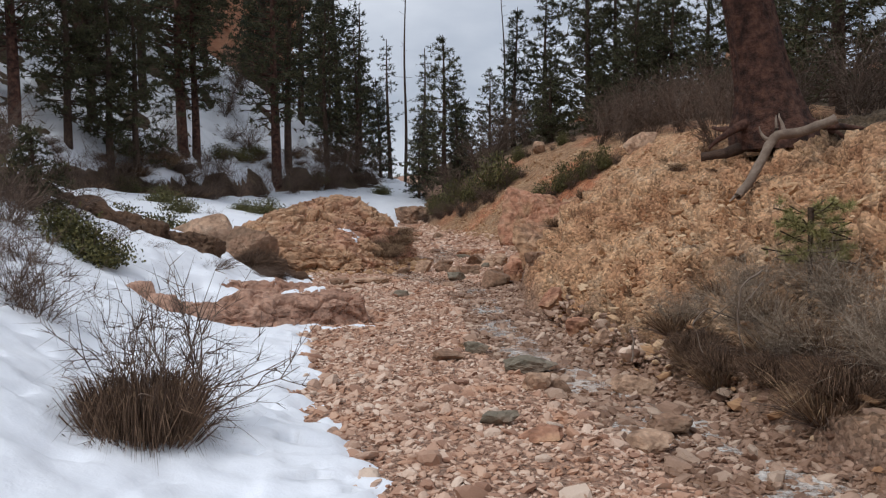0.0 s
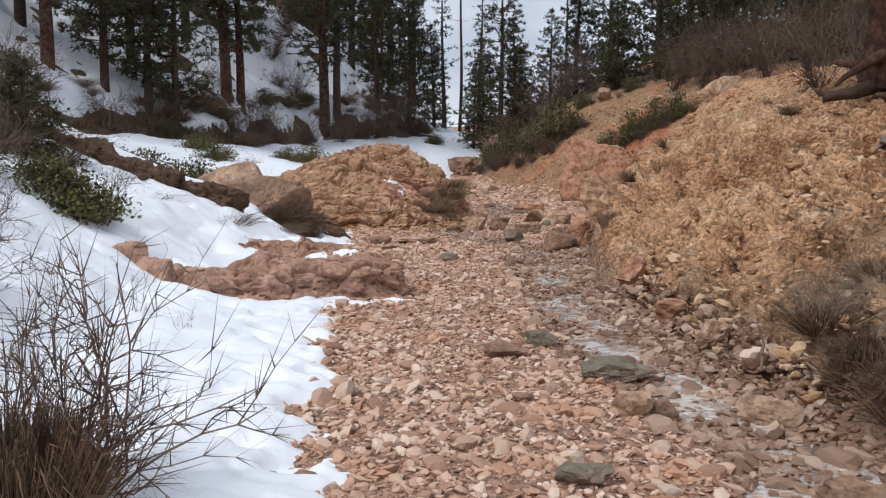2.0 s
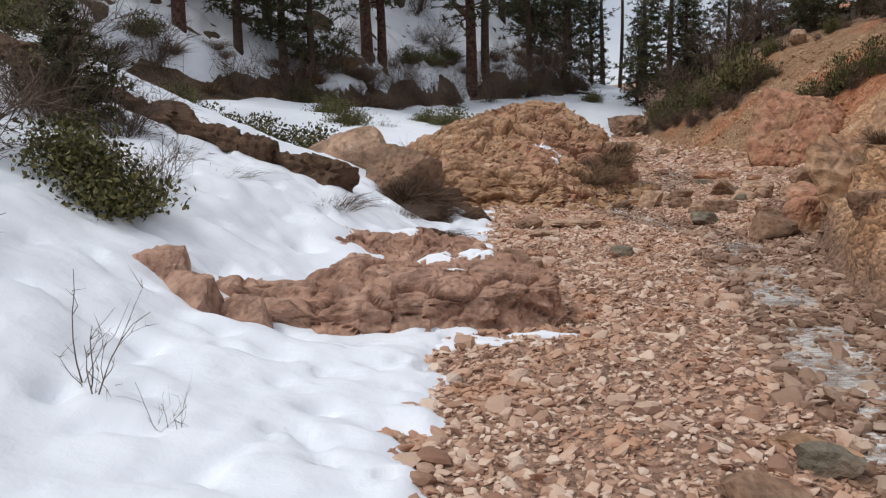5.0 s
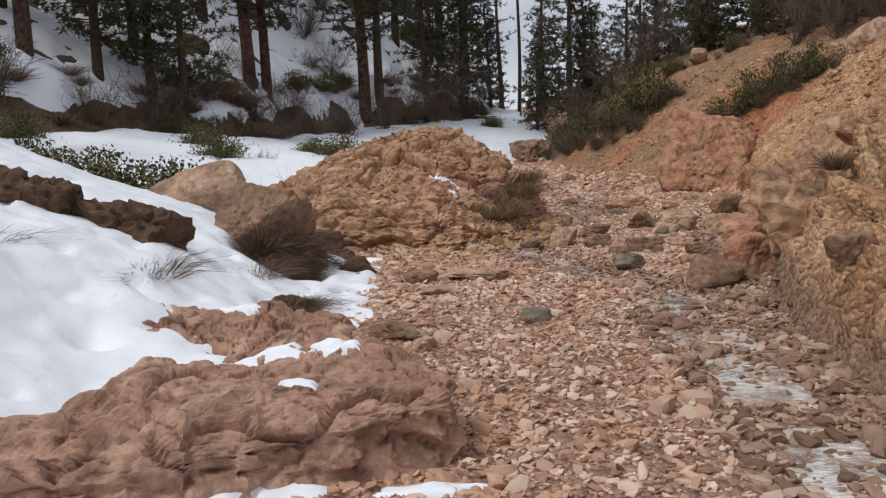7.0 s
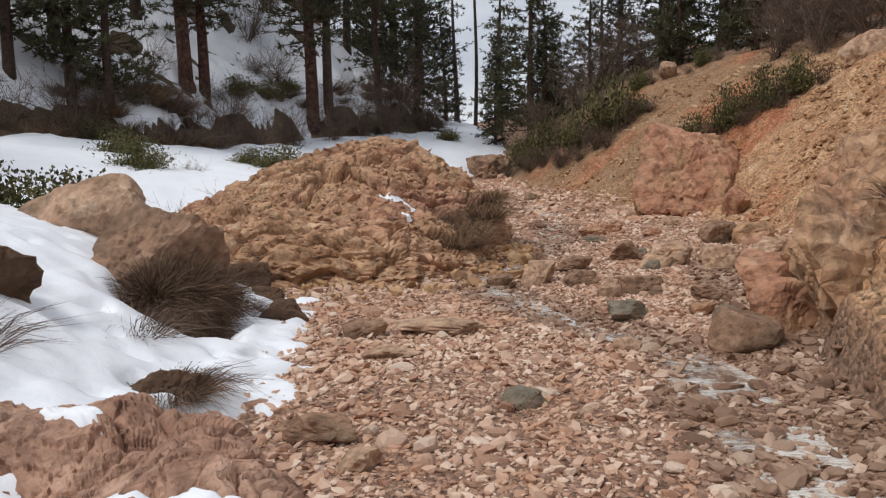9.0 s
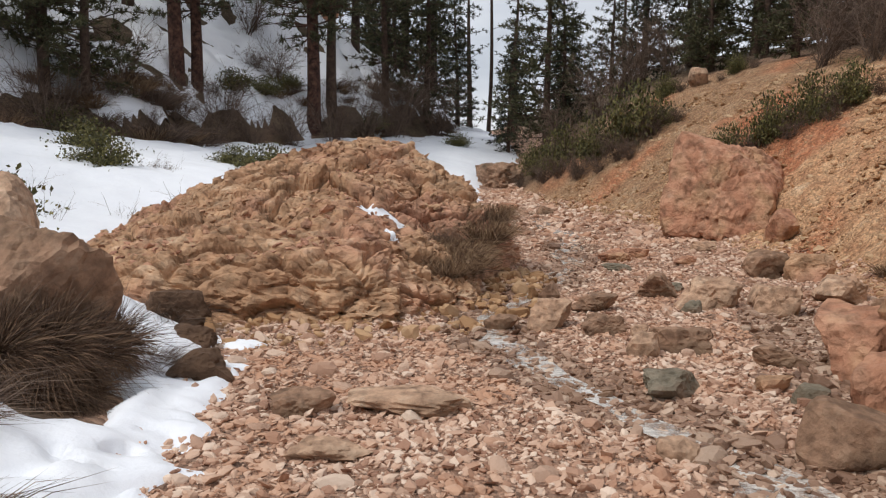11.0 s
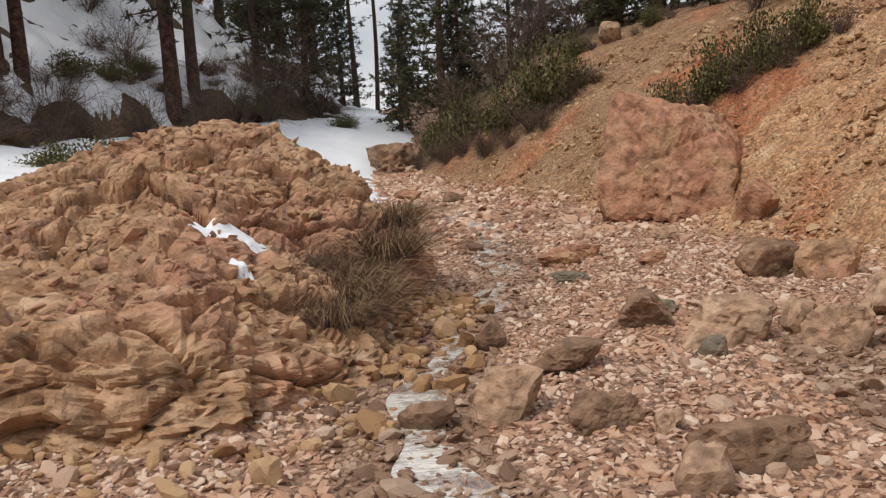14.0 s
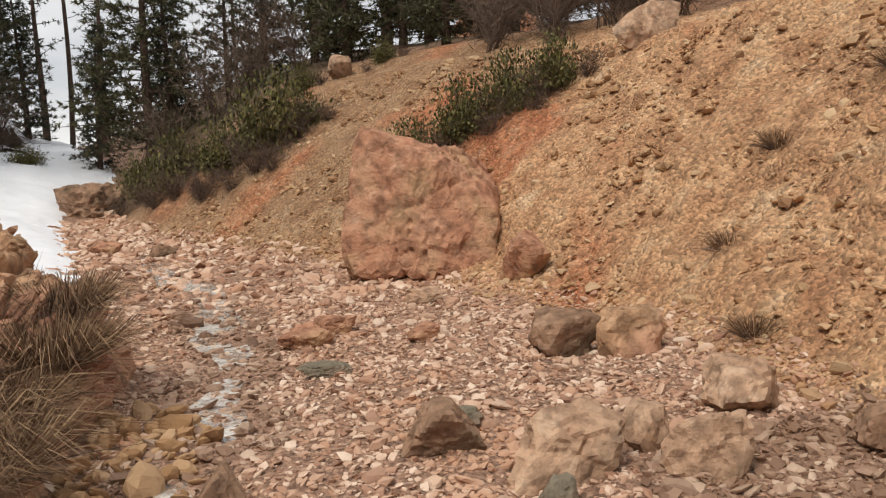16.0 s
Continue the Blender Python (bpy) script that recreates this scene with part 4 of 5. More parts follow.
_xy = off_water(np.concatenate([pick(52000, 1, -3.5, 18.5, 1.0, *in_bed()), pick(20000, 6, 8.5, 16.0, 1.0, *in_bed())]), 0.7)
_s = np.clip(_r.lognormal(-3.9, 0.42, len(_xy)), 0.010, 0.05)
_w = damp(_xy)
scatter_stones("gravel", _xy[~_w], _s[~_w], M_GRAVEL, "loose pinkish-brown gravel of the wash", 1, 51)
scatter_stones("gravel_damp", _xy[_w], _s[_w] * 1.2, M_GRAVEL_WET, "damp brown gravel along the stream and bank", 1, 58)
_xy = off_water(pick(7000, 2, -3.0, 19.0, 1.0, *in_bed(0.05)), 0.85)
_u = (_xy[:, 0] - left_x(_xy[:, 1])) / (bank_x(_xy[:, 1]) - left_x(_xy[:, 1]))
_xy = _xy[(np.abs(_u - 0.42) > 0.2) | (_r.uniform(size=len(_xy)) < 0.45)]
_s = np.clip(_r.lognormal(-3.25, 0.4, len(_xy)), 0.022, 0.11)
_w = damp(_xy)
scatter_stones("gravel_coarse", _xy[~_w], _s[~_w], M_GRAVEL, "coarse pinkish-brown stones of the wash", 2, 52, 0.6, singles=300, piece="cobble", single_material=M_COBBLE)
scatter_stones("gravel_coarse_damp", _xy[_w], _s[_w] * 1.15, M_GRAVEL_WET, "coarse damp stones along the stream", 2, 59, 0.6, singles=300, piece="cobble", single_material=M_COBBLE_WET)
_xy = pick(3500, 3, 18.0, 30.0, 1.0, *in_bed())
scatter_stones("gravel_far", _xy, np.clip(_r.lognormal(-2.9, 0.4, len(_xy)), 0.03, 0.12), M_GRAVEL, "gravel in the upper wash", 1, 53)
_xy = pick(10000, 4, 10.5, 26.0, 1.0, lambda y: bank_x(y) - 0.1, lambda y: bank_x(y) + 4.2)
scatter_stones("scree", _xy, np.clip(_r.lognormal(-3.6, 0.5, len(_xy)), 0.012, 0.11), M_SCREE, "loose orange scree on the slope", 1, 54, singles=300, piece="scree_block", single_material=M_SCREE_BIG)
_xy = pick(1500, 5, -3.0, 5.0, 1.0, lambda y: bank_x(y) + 0.0, lambda y: bank_x(y) + 2.6)
scatter_stones("scree_bank", _xy, np.clip(_r.lognormal(-3.5, 0.5, len(_xy)), 0.012, 0.09), M_SCREE, "crumbling stones on the yellow bank", 1, 55, lift=0.5)


_a = np.radians(_r.uniform(195, 345, 650))
_d = (0.93 + 0.27 * _r.uniform(0, 1, 650) ** 1.6) * np.interp(np.degrees(_a), [195, 205, 232, 252, 275, 295, 315, 345], [3.4, 3.4, 4.1, 3.9, 3.75, 3.3, 2.55, 2.2])
_xy = np.stack([_d * np.cos(_a), 15.8 + _d * np.sin(_a)], 1)
scatter_stones("rubble", _xy, np.clip(_r.lognormal(-3.15, 0.45, len(_xy)), 0.02, 0.11), M_RUBBLE, "yellow rubble at the foot of the sandstone mound", 2, 56, 0.8, 0.3)


# crumbled stones lying on the mound
_xy = np.stack([_r.uniform(-3.2, 2.1, 3000), _r.uniform(12.6, 18.2, 3000)], 1)
_m = bpy.data.objects["rock_mound"]
_dg = bpy.context.evaluated_depsgraph_get()
_hit = [_m.ray_cast(Vector((a, b, 5)) - _m.location, Vector((0, 0, -1)), depsgraph=_dg) for a, b in _xy]
_ok = np.array([h[0] and h[2].z > 0.45 for h in _hit])
_on = np.array([h[1].z for h in _hit])[_ok]
_xy = _xy[_ok]
scatter_stones("mound_rubble", _xy, np.clip(_r.lognormal(-3.4, 0.4, len(_xy)), 0.015, 0.08), M_YELLOW, "crumbled yellow stones lying on the sandstone mound", 1, 57, 0.5, 0.0, _on)


# ---- builders of plants ----
class Soup:
    """Gathers tubes and blades into one mesh of triangles."""

    def __init__(self):
        self.v, self.f, self.n = [], [], 0

    def add(self, v, f):
        self.v.append(np.asarray(v, float))
        self.f.append(np.asarray(f) + self.n)
        self.n += len(v)

    def tube(self, pts, r0, r1, sides=4):
        pts = np.asarray(pts, float)
        m = len(pts)
        rad = np.linspace(r0, r1, m)
        tan = np.gradient(pts, axis=0)
        tan /= np.linalg.norm(tan, axis=1)[:, None] + 1e-9
        ref = np.where(np.abs(tan[:, 2:3]) > 0.9, [[1.0, 0, 0]], [[0, 0, 1.0]])
        a = np.cross(tan, ref)
        a /= np.linalg.norm(a, axis=1)[:, None] + 1e-9
        b = np.cross(tan, a)
        th = np.linspace(0, 2 * math.pi, sides, endpoint=False)
        ring = pts[:, None] + rad[:, None, None] * (np.cos(th)[None, :, None] * a[:, None] + np.sin(th)[None, :, None] * b[:, None])
        i = np.arange((m - 1) * sides)
        r, c = i // sides, i % sides
        p, q = r * sides + c, r * sides + (c + 1) % sides
        f = np.concatenate([np.stack([p, q, q + sides], 1), np.stack([p, q + sides, p + sides], 1)])
        self.add(ring.reshape(-1, 3), f)

    def blades(self, base, tip, width, rng):
        """One thin triangle from each base to each tip."""
        base, tip = np.asarray(base), np.asarray(tip)
        side = np.cross(tip - base, rng.normal(size=base.shape))
        side /= np.linalg.norm(side, axis=1)[:, None] + 1e-9
        side = side * np.asarray(width).reshape(-1, 1) / 2
        v = np.stack([base - side, base + side, tip], 1).reshape(-1, 3)
        self.add(v, np.arange(len(v)).reshape(-1, 3))

    def leaves(self, at, size, rng):
        """One folded diamond leaf at each place."""
        n = len(at)
        d = rng.normal(size=(n, 3)) + [0, 0, 0.5]
        d /= np.linalg.norm(d, axis=1)[:, None]
        s = np.cross(d, rng.normal(size=(n, 3)))
        s /= np.linalg.norm(s, axis=1)[:, None]
        size = np.asarray(size).reshape(-1, 1)
        mid = at + d * size * 0.5 + np.cross(d, s) * size * 0.08
        v = np.stack([at, mid + s * size * 0.3, at + d * size, mid - s * size * 0.3], 1).reshape(-1, 3)
        k = np.arange(n)[:, None] * 4
        self.add(v, np.concatenate([k + [[0, 1, 2]], k + [[0, 2, 3]]]))

    def mesh(self, name, material, smooth=False):
        return mesh_of(name, np.concatenate(self.v), np.concatenate(self.f), material, smooth)


def bent(rng, start, way, length, parts=5, wild=0.25, lift=0.0):
    pts, d = [np.array(start, float)], np.array(way, float)
    for k in range(parts):
        d = d + rng.normal(0, wild, 3) + [0, 0, lift]
        d /= np.linalg.norm(d)
        pts.append(pts[-1] + d * length / parts)
    return np.array(pts)


def pine_meshes(seed, height, reach, first=0.25, whorls=24, per=5, tuft=9, bark=M_BARK, needles=M_NEEDLE, girth=0.16, sparse=0.0, blade=0.22, wide=(0.14, 0.27)):
    rng = np.random.default_rng(seed)
    trunk, crown, limbs = Soup(), Soup(), Soup()
    zs = np.linspace(-0.4, height, 14)
    lean = rng.normal(0, 0.012, 2)
    path = np.stack([lean[0] * zs + 0.05 * np.sin(zs * 0.7 + seed), lean[1] * zs + 0.05 * np.cos(zs * 0.6 + seed), zs], 1)
    trunk.tube(path, girth * 1.15, 0.025, 9)
    for w in range(whorls):
        u = first + (1 - first) * (w + rng.uniform(0, 0.8)) / whorls
        if u > 0.99:
            continue
        z = u * height
        at = np.array([np.interp(z, zs, path[:, 0]), np.interp(z, zs, path[:, 1]), z])
        rel = (u - first) / (1 - first)
        L = reach * (1 - rel) ** 0.75 * (0.35 + 0.65 * min(1, rel * 6 + 0.3)) + 0.25
        for b in range(per):
            if rng.uniform() < sparse:
                continue
            a = rng.uniform(0, 2 * math.pi)
            l = L * rng.uniform(0.55, 1.15)
            pts = bent(rng, at, (math.cos(a), math.sin(a), rng.uniform(-0.25, 0.25)), l, 4, 0.12, 0.05)
            limbs.tube(pts[::2], 0.19 * girth * (1 - 0.6 * rel), 0.008, 3)
            n = max(3, int(l * 6))
            t = rng.uniform(0.3, 1.0, n)
            idx = t * 4
            i0 = np.minimum(idx.astype(int), 3)
            c = pts[i0] + (pts[i0 + 1] - pts[i0]) * (idx - i0)[:, None] + rng.normal(0, 0.45 * blade, (n, 3)) * [1, 1, 0.6]
            c = np.repeat(c, tuft, 0)
            out = np.array([math.cos(a), math.sin(a), 0.35])
            d = rng.normal(0, 0.75, (len(c), 3)) + out * 0.6
            d /= np.linalg.norm(d, axis=1)[:, None]
            crown.blades(c, c + d * blade * rng.uniform(0.6, 1.2, (len(c), 1)), rng.uniform(*wide, len(c)) * blade, rng)
    trunk.add(np.concatenate(limbs.v), np.concatenate(limbs.f))
    return trunk.mesh("trunk", bark, True), crown.mesh("crown", needles)


def tree_of(name, meshes, label, category="tree", group="", names=("trunk", "crown")):
    t = thing(name, (0, 0, -500), label, category, group)
    for n, me in zip(names, meshes):
        part(n, me, t)
    return t


def stand(proto, x, y, s=1.0, turn=0.0, lean=(0, 0), z=None, label="", sx=None):
    """A copy of a plant on the ground at x, y."""
    place = (x, y, (zg(x, y) if z is None else z) - 0.03)
    m = Matrix.LocRotScale(place, Euler((radians(lean[0]), radians(lean[1]), radians(turn))), (sx or s, sx or s, s))
    ob = copy_thing(proto, m)
    return tagged(ob, label)


def twig_meshes(seed, stems, height, spread, kids=5, thin=0.006, wild=0.22, material=M_TWIG, grand=2):
    rng = np.random.default_rng(seed)
    s, k = Soup(), Soup()
    for _ in range(stems):
        a = rng.uniform(0, 2 * math.pi)
        way = (spread * math.cos(a) * rng.uniform(0.2, 1), spread * math.sin(a) * rng.uniform(0.2, 1), 1)
        h = height * rng.uniform(0.5, 1.1)
        pts = bent(rng, rng.normal(0, 0.06, 3) * [height, height, 0], way, h, 6, wild * 0.6)
        s.tube(pts, thin, thin * 0.35, 3)
        for _ in range(kids):
            i = rng.integers(1, 6)
            q = bent(rng, pts[i], (pts[i] - pts[i - 1]) / (h / 6) + rng.normal(0, 0.6, 3), h * rng.uniform(0.2, 0.5), 3, wild)
            k.tube(q, thin * 0.55, thin * 0.2, 3)
            c = q[rng.integers(1, 4, grand * 2)]
            d = (q[-1] - q[0]) / np.linalg.norm(q[-1] - q[0]) + rng.normal(0, 0.7, (len(c), 3))
            k.blades(c, c + d * h * rng.uniform(0.06, 0.17, (len(c), 1)), np.full(len(c), thin * 0.8), rng)
    return [s.mesh("stemwork", material), k.mesh("twigwork", material)]


def tuft_mesh(seed, n, height, radius, material=M_DRY, droop=0.6, width=0.006, sag=(-0.3, 0.4)):
    rng = np.random.default_rng(seed)
    s = Soup()
    a, r = rng.uniform(0, 2 * math.pi, n), radius * np.sqrt(rng.uniform(0, 1, n))
    base = np.stack([0.5 * r * np.cos(a), 0.5 * r * np.sin(a), np.full(n, -0.03)], 1)
    out = np.stack([np.cos(a), np.sin(a), np.zeros(n)], 1) + rng.normal(0, 0.35, (n, 3)) * [1, 1, 0]
    h = height * rng.uniform(0.5, 1.1, n)[:, None]
    mid = base + out * r[:, None] * 0.7 + [0, 0, 1] * h * 0.7
    tip = mid + out * r[:, None] * droop + [0, 0, 1] * h * rng.uniform(*sag, (n, 1))
    side = np.cross(mid - base, rng.normal(size=(n, 3)))
    side = side / np.linalg.norm(side, axis=1)[:, None] * width / 2
    v = np.stack([base - side, base + side, mid + side * 0.8, mid - side * 0.8, tip], 1).reshape(-1, 3)
    k = np.arange(n)[:, None] * 5
    s.add(v, np.concatenate([k + [[0, 1, 2]], k + [[0, 2, 3]], k + [[3, 2, 4]]]))
    return s.mesh("blades", material)


def bush_meshes(seed, width, height, n=2600, leaf=0.05, material=M_LEAF, stems=16):
    rng = np.random.default_rng(seed)
    wood, green = Soup(), Soup()
    tips = []
    for _ in range(stems):
        a = rng.uniform(0, 2 * math.pi)
        pts = bent(rng, (0, 0, -0.05), (math.cos(a) * rng.uniform(0.3, 1.4), math.sin(a) * rng.uniform(0.3, 1.4), 0.7), width * 0.45 * rng.uniform(0.6, 1.1), 5, 0.2, 0.06)
        pts[:, 2] *= height / (width * 0.45)
        wood.tube(pts, 0.014, 0.005, 4)
        tips += list(pts[2:])
    tips = np.array(tips)
    c = tips[rng.integers(0, len(tips), n)] + rng.normal(0, 0.11, (n, 3)) * [width, width, height * 0.9]
    c[:, 2] = np.maximum(c[:, 2], 0.01)
    green.leaves(c, leaf * rng.uniform(0.6, 1.3, n), rng)
    return wood.mesh("stems", M_TWIG), green.mesh("leaves", material)


# ---- prototypes, kept far below the ground and removed at the end ----
PROTOS = []


def proto(ob):
    PROTOS.append(ob)
    return ob


PINES = [
    proto(tree_of("pine_tree", pine_meshes(1, 11.0, 2.2, 0.13, 36, 6, 9, sparse=0.08), "tall dark green pine with bare lower trunk")),
    proto(tree_of("pine_tree", pine_meshes(2, 12.0, 2.1, 0.22, 34, 6, 9, M_BARK_RED, girth=0.2, sparse=0.08), "tall ponderosa pine with reddish trunk")),
    proto(tree_of("pine_tree", pine_meshes(3, 9.0, 1.7, 0.04, 32, 6, 11, needles=M_NEEDLE2), "dense dark fir standing in the valley")),
    proto(tree_of("pine_tree", pine_meshes(4, 9.0, 2.5, 0.03, 28, 6, 12, sparse=0.1), "open-crowned dark green pine")),
    proto(tree_of("pine_tree", pine_meshes(5, 10.0, 1.2, 0.30, 22, 4, 7, needles=M_NEEDLE2, sparse=0.3), "thin pine with sparse foliage")),
]
SNAG = proto(tree_of("dead_tree", pine_meshes(6, 11.0, 0.5, 0.4, 10, 2, 1, M_BARK, M_TWIG, 0.09, 0.3, 0.05)[:1], "bare dead standing trunk", names=("trunk",)))
JUNIPER = proto(tree_of("juniper", pine_meshes(7, 3.6, 1.5, 0.05, 20, 6, 10), "bushy dark green juniper"))
SAPLING = proto(tree_of("pine_sapling", pine_meshes(8, 0.75, 0.16, 0.4, 9, 5, 60, needles=M_NEEDLE_Y, girth=0.012, blade=0.08, wide=(0.04, 0.08)), "small yellow-green pine sapling"))


def simple(name, me_list, names, label, category):
    t = thing(name, (0, 0, -500), label, category)
    for n, me in zip(names, me_list):
        part(n, me, t)
    return proto(t)


THICKET = simple("bare_shrub", twig_meshes(11, 22, 1.7, 0.6, 7, 0.012, 0.28, M_TWIG, 4), ("stemwork", "twigwork"), "leafless dark brown shrub", "shrub")
THICKET2 = simple("bare_shrub", twig_meshes(12, 30, 0.8, 0.9, 7, 0.006, 0.3, M_TWIG, 4), ("stemwork", "twigwork"), "low leafless brown shrub", "shrub")
BRUSH = simple("dead_brush", twig_meshes(13, 60, 0.75, 1.2, 9, 0.0035, 0.32, M_TWIG_GREY, 3), ("stemwork", "twigwork"), "tangled grey dead brush", "shrub")
WILLOW = simple("bare_shrub", twig_meshes(14, 12, 0.95, 0.65, 9, 0.0075, 0.3, M_TWIG, 4), ("stemwork", "twigwork"), "upright leafless twigs rising out of snow", "shrub")
SPROUT = simple("bare_twig", twig_meshes(15, 4, 0.55, 0.4, 4, 0.004, 0.2, M_TWIG, 2), ("stemwork", "twigwork"), "thin bare twigs poking out of snow", "twig")
TUFT = simple("grass_tuft", [tuft_mesh(16, 420, 0.30, 0.22), tuft_mesh(116, 160, 0.11, 0.22, M_TWIG, 0.9)], ("foliage", "thatch"), "dry brown grass tuft", "grass")
TUFT_DARK = simple("grass_tuft", [tuft_mesh(17, 500, 0.30, 0.34, M_TWIG, 0.8), tuft_mesh(117, 160, 0.11, 0.22, M_TWIG, 0.9)], ("foliage", "thatch"), "dark withered grass tuft", "grass")
TUFT_BIG = simple("grass_mound", [tuft_mesh(18, 3600, 0.42, 0.30, M_DRY_DARK, 0.35, 0.0045, (-0.55, 0.12)), *twig_meshes(19, 30, 0.4, 1.1, 6, 0.004, 0.3, M_TWIG, 2)], ("foliage", "stemwork", "twigwork"), "dense mound of dry brown grass", "grass")
TUFT_MAT = simple("grass_mat", [tuft_mesh(20, 1100, 0.16, 0.30, M_DRY_DARK, 0.55, 0.005, (-1.0, -0.2)), tuft_mesh(120, 250, 0.12, 0.28, M_TWIG, 0.7)], ("foliage", "thatch"), "matted dry brown grass hanging down", "grass")
TUFT_LONG = simple("grass_tuft", [tuft_mesh(23, 900, 0.34, 0.33, M_DRY, 0.7, 0.005, (-0.7, 0.1)), tuft_mesh(123, 160, 0.11, 0.22, M_TWIG, 0.9)], ("foliage", "thatch"), "drooping withered brown grass clump", "grass")
MANZ = simple("manzanita_bush", bush_meshes(21, 1.1, 0.5, 3200, 0.05), ("branchwork", "foliage"), "low olive-green manzanita bush", "bush")
MANZ2 = simple("manzanita_bush", bush_meshes(22, 1.7, 0.75, 3000, 0.068), ("branchwork", "foliage"), "broad olive-green manzanita bush", "bush")

# ---- trees ----
for x, y, k, s, turn, lab in [
    (-5.8, 30.0, 1, 1.05, 20, "ponderosa pine with reddish double trunk above a snowy bank"), (-5.3, 30.3, 1, 0.85, 80, ""), (-8.6, 27.0, 0, 1.0, 40, ""), (-9.8, 22.5, 1, 0.95, 100, ""),
    (-8.6, 24.2, 0, 0.85, 160, ""), (-7.4, 24.8, 0, 0.8, 200, ""), (-6.6, 25.2, 3, 0.75, 10, ""), (-11.5, 25, 0, 1.1, 70, ""), (-12.5, 19.5, 1, 1.0, 30, ""),
    (-11.0, 15.5, 0, 0.9, 250, ""), (-13.5, 12.5, 1, 1.0, 310, ""), (-14.0, 29.0, 0, 1.15, 130, ""), (-10.5, 33.0, 1, 1.1, 190, ""), (-8.3, 35.5, 0, 1.1, 220, ""),
    (-6.0, 39.0, 0, 1.1, 330, ""), (-3.4, 45.0, 2, 1.3, 15, ""), (-2.15, 33.2, 1, 1.1, 60, "grey-barked pine on a snowy hillside"), (-1.55, 34.0, 4, 1.1, 90, ""),
    (-1.0, 40.0, 0, 1.1, 120, ""), (1.0, 44.0, 2, 1.3, 150, ""), (2.4, 46.0, 4, 0.95, 180, ""), (3.6, 44.5, 2, 0.7, 210, ""), (4.6, 50.0, 4, 0.95, 240, ""),
    (7.2, 50.0, 2, 0.7, 270, ""), (1.9, 38.5, 3, 0.85, 300, ""), (0.2, 37.0, 0, 0.85, 335, ""), (5.6, 32.0, 3, 0.82, 25, "dark green pine over the end of the wash"), (4.9, 36.5, 2, 0.5, 65, ""),
    (6.9, 35.0, 2, 0.45, 85, ""), (7.6, 40.0, 2, 0.5, 125, ""), (12.6, 32.5, 3, 1.1, 165, "large dark pine on the ridge"),
    (13.8, 32.0, 3, 0.95, 185, ""), (15.2, 29.5, 0, 0.85, 205, ""), 
    (-16, 34, 0, 1.2, 305, ""), (-15, 40, 1, 1.2, 325, ""), (-11, 44, 2, 1.4, 345, ""), (-8, 49, 2, 1.5, 5, ""),
    (-4, 53, 2, 1.4, 45, ""), (0, 54, 2, 1.4, 75, ""), (3, 57, 2, 0.9, 95, ""), (-17.5, 21, 1, 1.2, 115, ""), (-18, 14, 0, 1.1, 135, ""),
    (-16, 7, 1, 1.0, 155, ""), (-12.5, 6.5, 0, 0.8, 175, ""), (11.5, 11.5, 3, 0.7, 50, "dark spreading pine behind the bank"), (13, 14, 3, 0.9, 140, ""), (12.0, 8.5, 3, 0.75, 230, ""),
    (15.0, 25.0, 3, 0.7, 15, ""), (13.3, 28.0, 3, 0.75, 95, ""), (11.6, 29.5, 3, 0.7, 175, ""), (17.5, 26, 3, 0.9, 320, ""), (21, 31, 2, 1.0, 20, ""), (-7.6, 31.5, 4, 1.1, 155, ""), (-12.8, 36.5, 2, 1.4, 255, ""), 
    (9.3, 34.0, 2, 0.75, 15, ""), (6.2, 44.5, 4, 0.85, 93, ""), (12.5, 26.2, 3, 0.55, 5, ""), (14.2, 26.5, 3, 0.7, 65, ""), (16.0, 23.5, 3, 0.8, 125, ""), (15.5, 21.5, 3, 0.7, 245, ""), (11.1, 34.5, 3, 0.8, 75, ""), (6.5, 33.6, 2, 0.6, 255, ""), (16.4, 33.0, 3, 0.9, 315, ""), (8.0, 33.2, 3, 0.5, 45, ""), (10.2, 31.2, 3, 0.42, 105, ""),
]:
    stand(PINES[k], x, y, s, turn, label=lab)
stand(SNAG, 5.35, 47.0, 1.15, 0, label="tall bare dead trunk against the sky")
stand(SNAG, 10.6, 41.0, 0.8, 120)
stand(SNAG, 0.6, 43.0, 0.9, 200)
stand(SNAG, 15.5, 27.5, 0.42, 60)
stand(JUNIPER, 14.3, 23.5, 0.85, 30)
stand(JUNIPER, 10.9, 26.0, 0.7, 130)
stand(JUNIPER, 9.8, 29.0, 0.8, 200)
stand(JUNIPER, 16.0, 20.0, 0.9, 250)
stand(SAPLING, 3.7, 0.5, 1.0, 0)
stand(JUNIPER, -4.3, 6.9, 0.38, 40, label="low dark juniper beside a snow ledge")


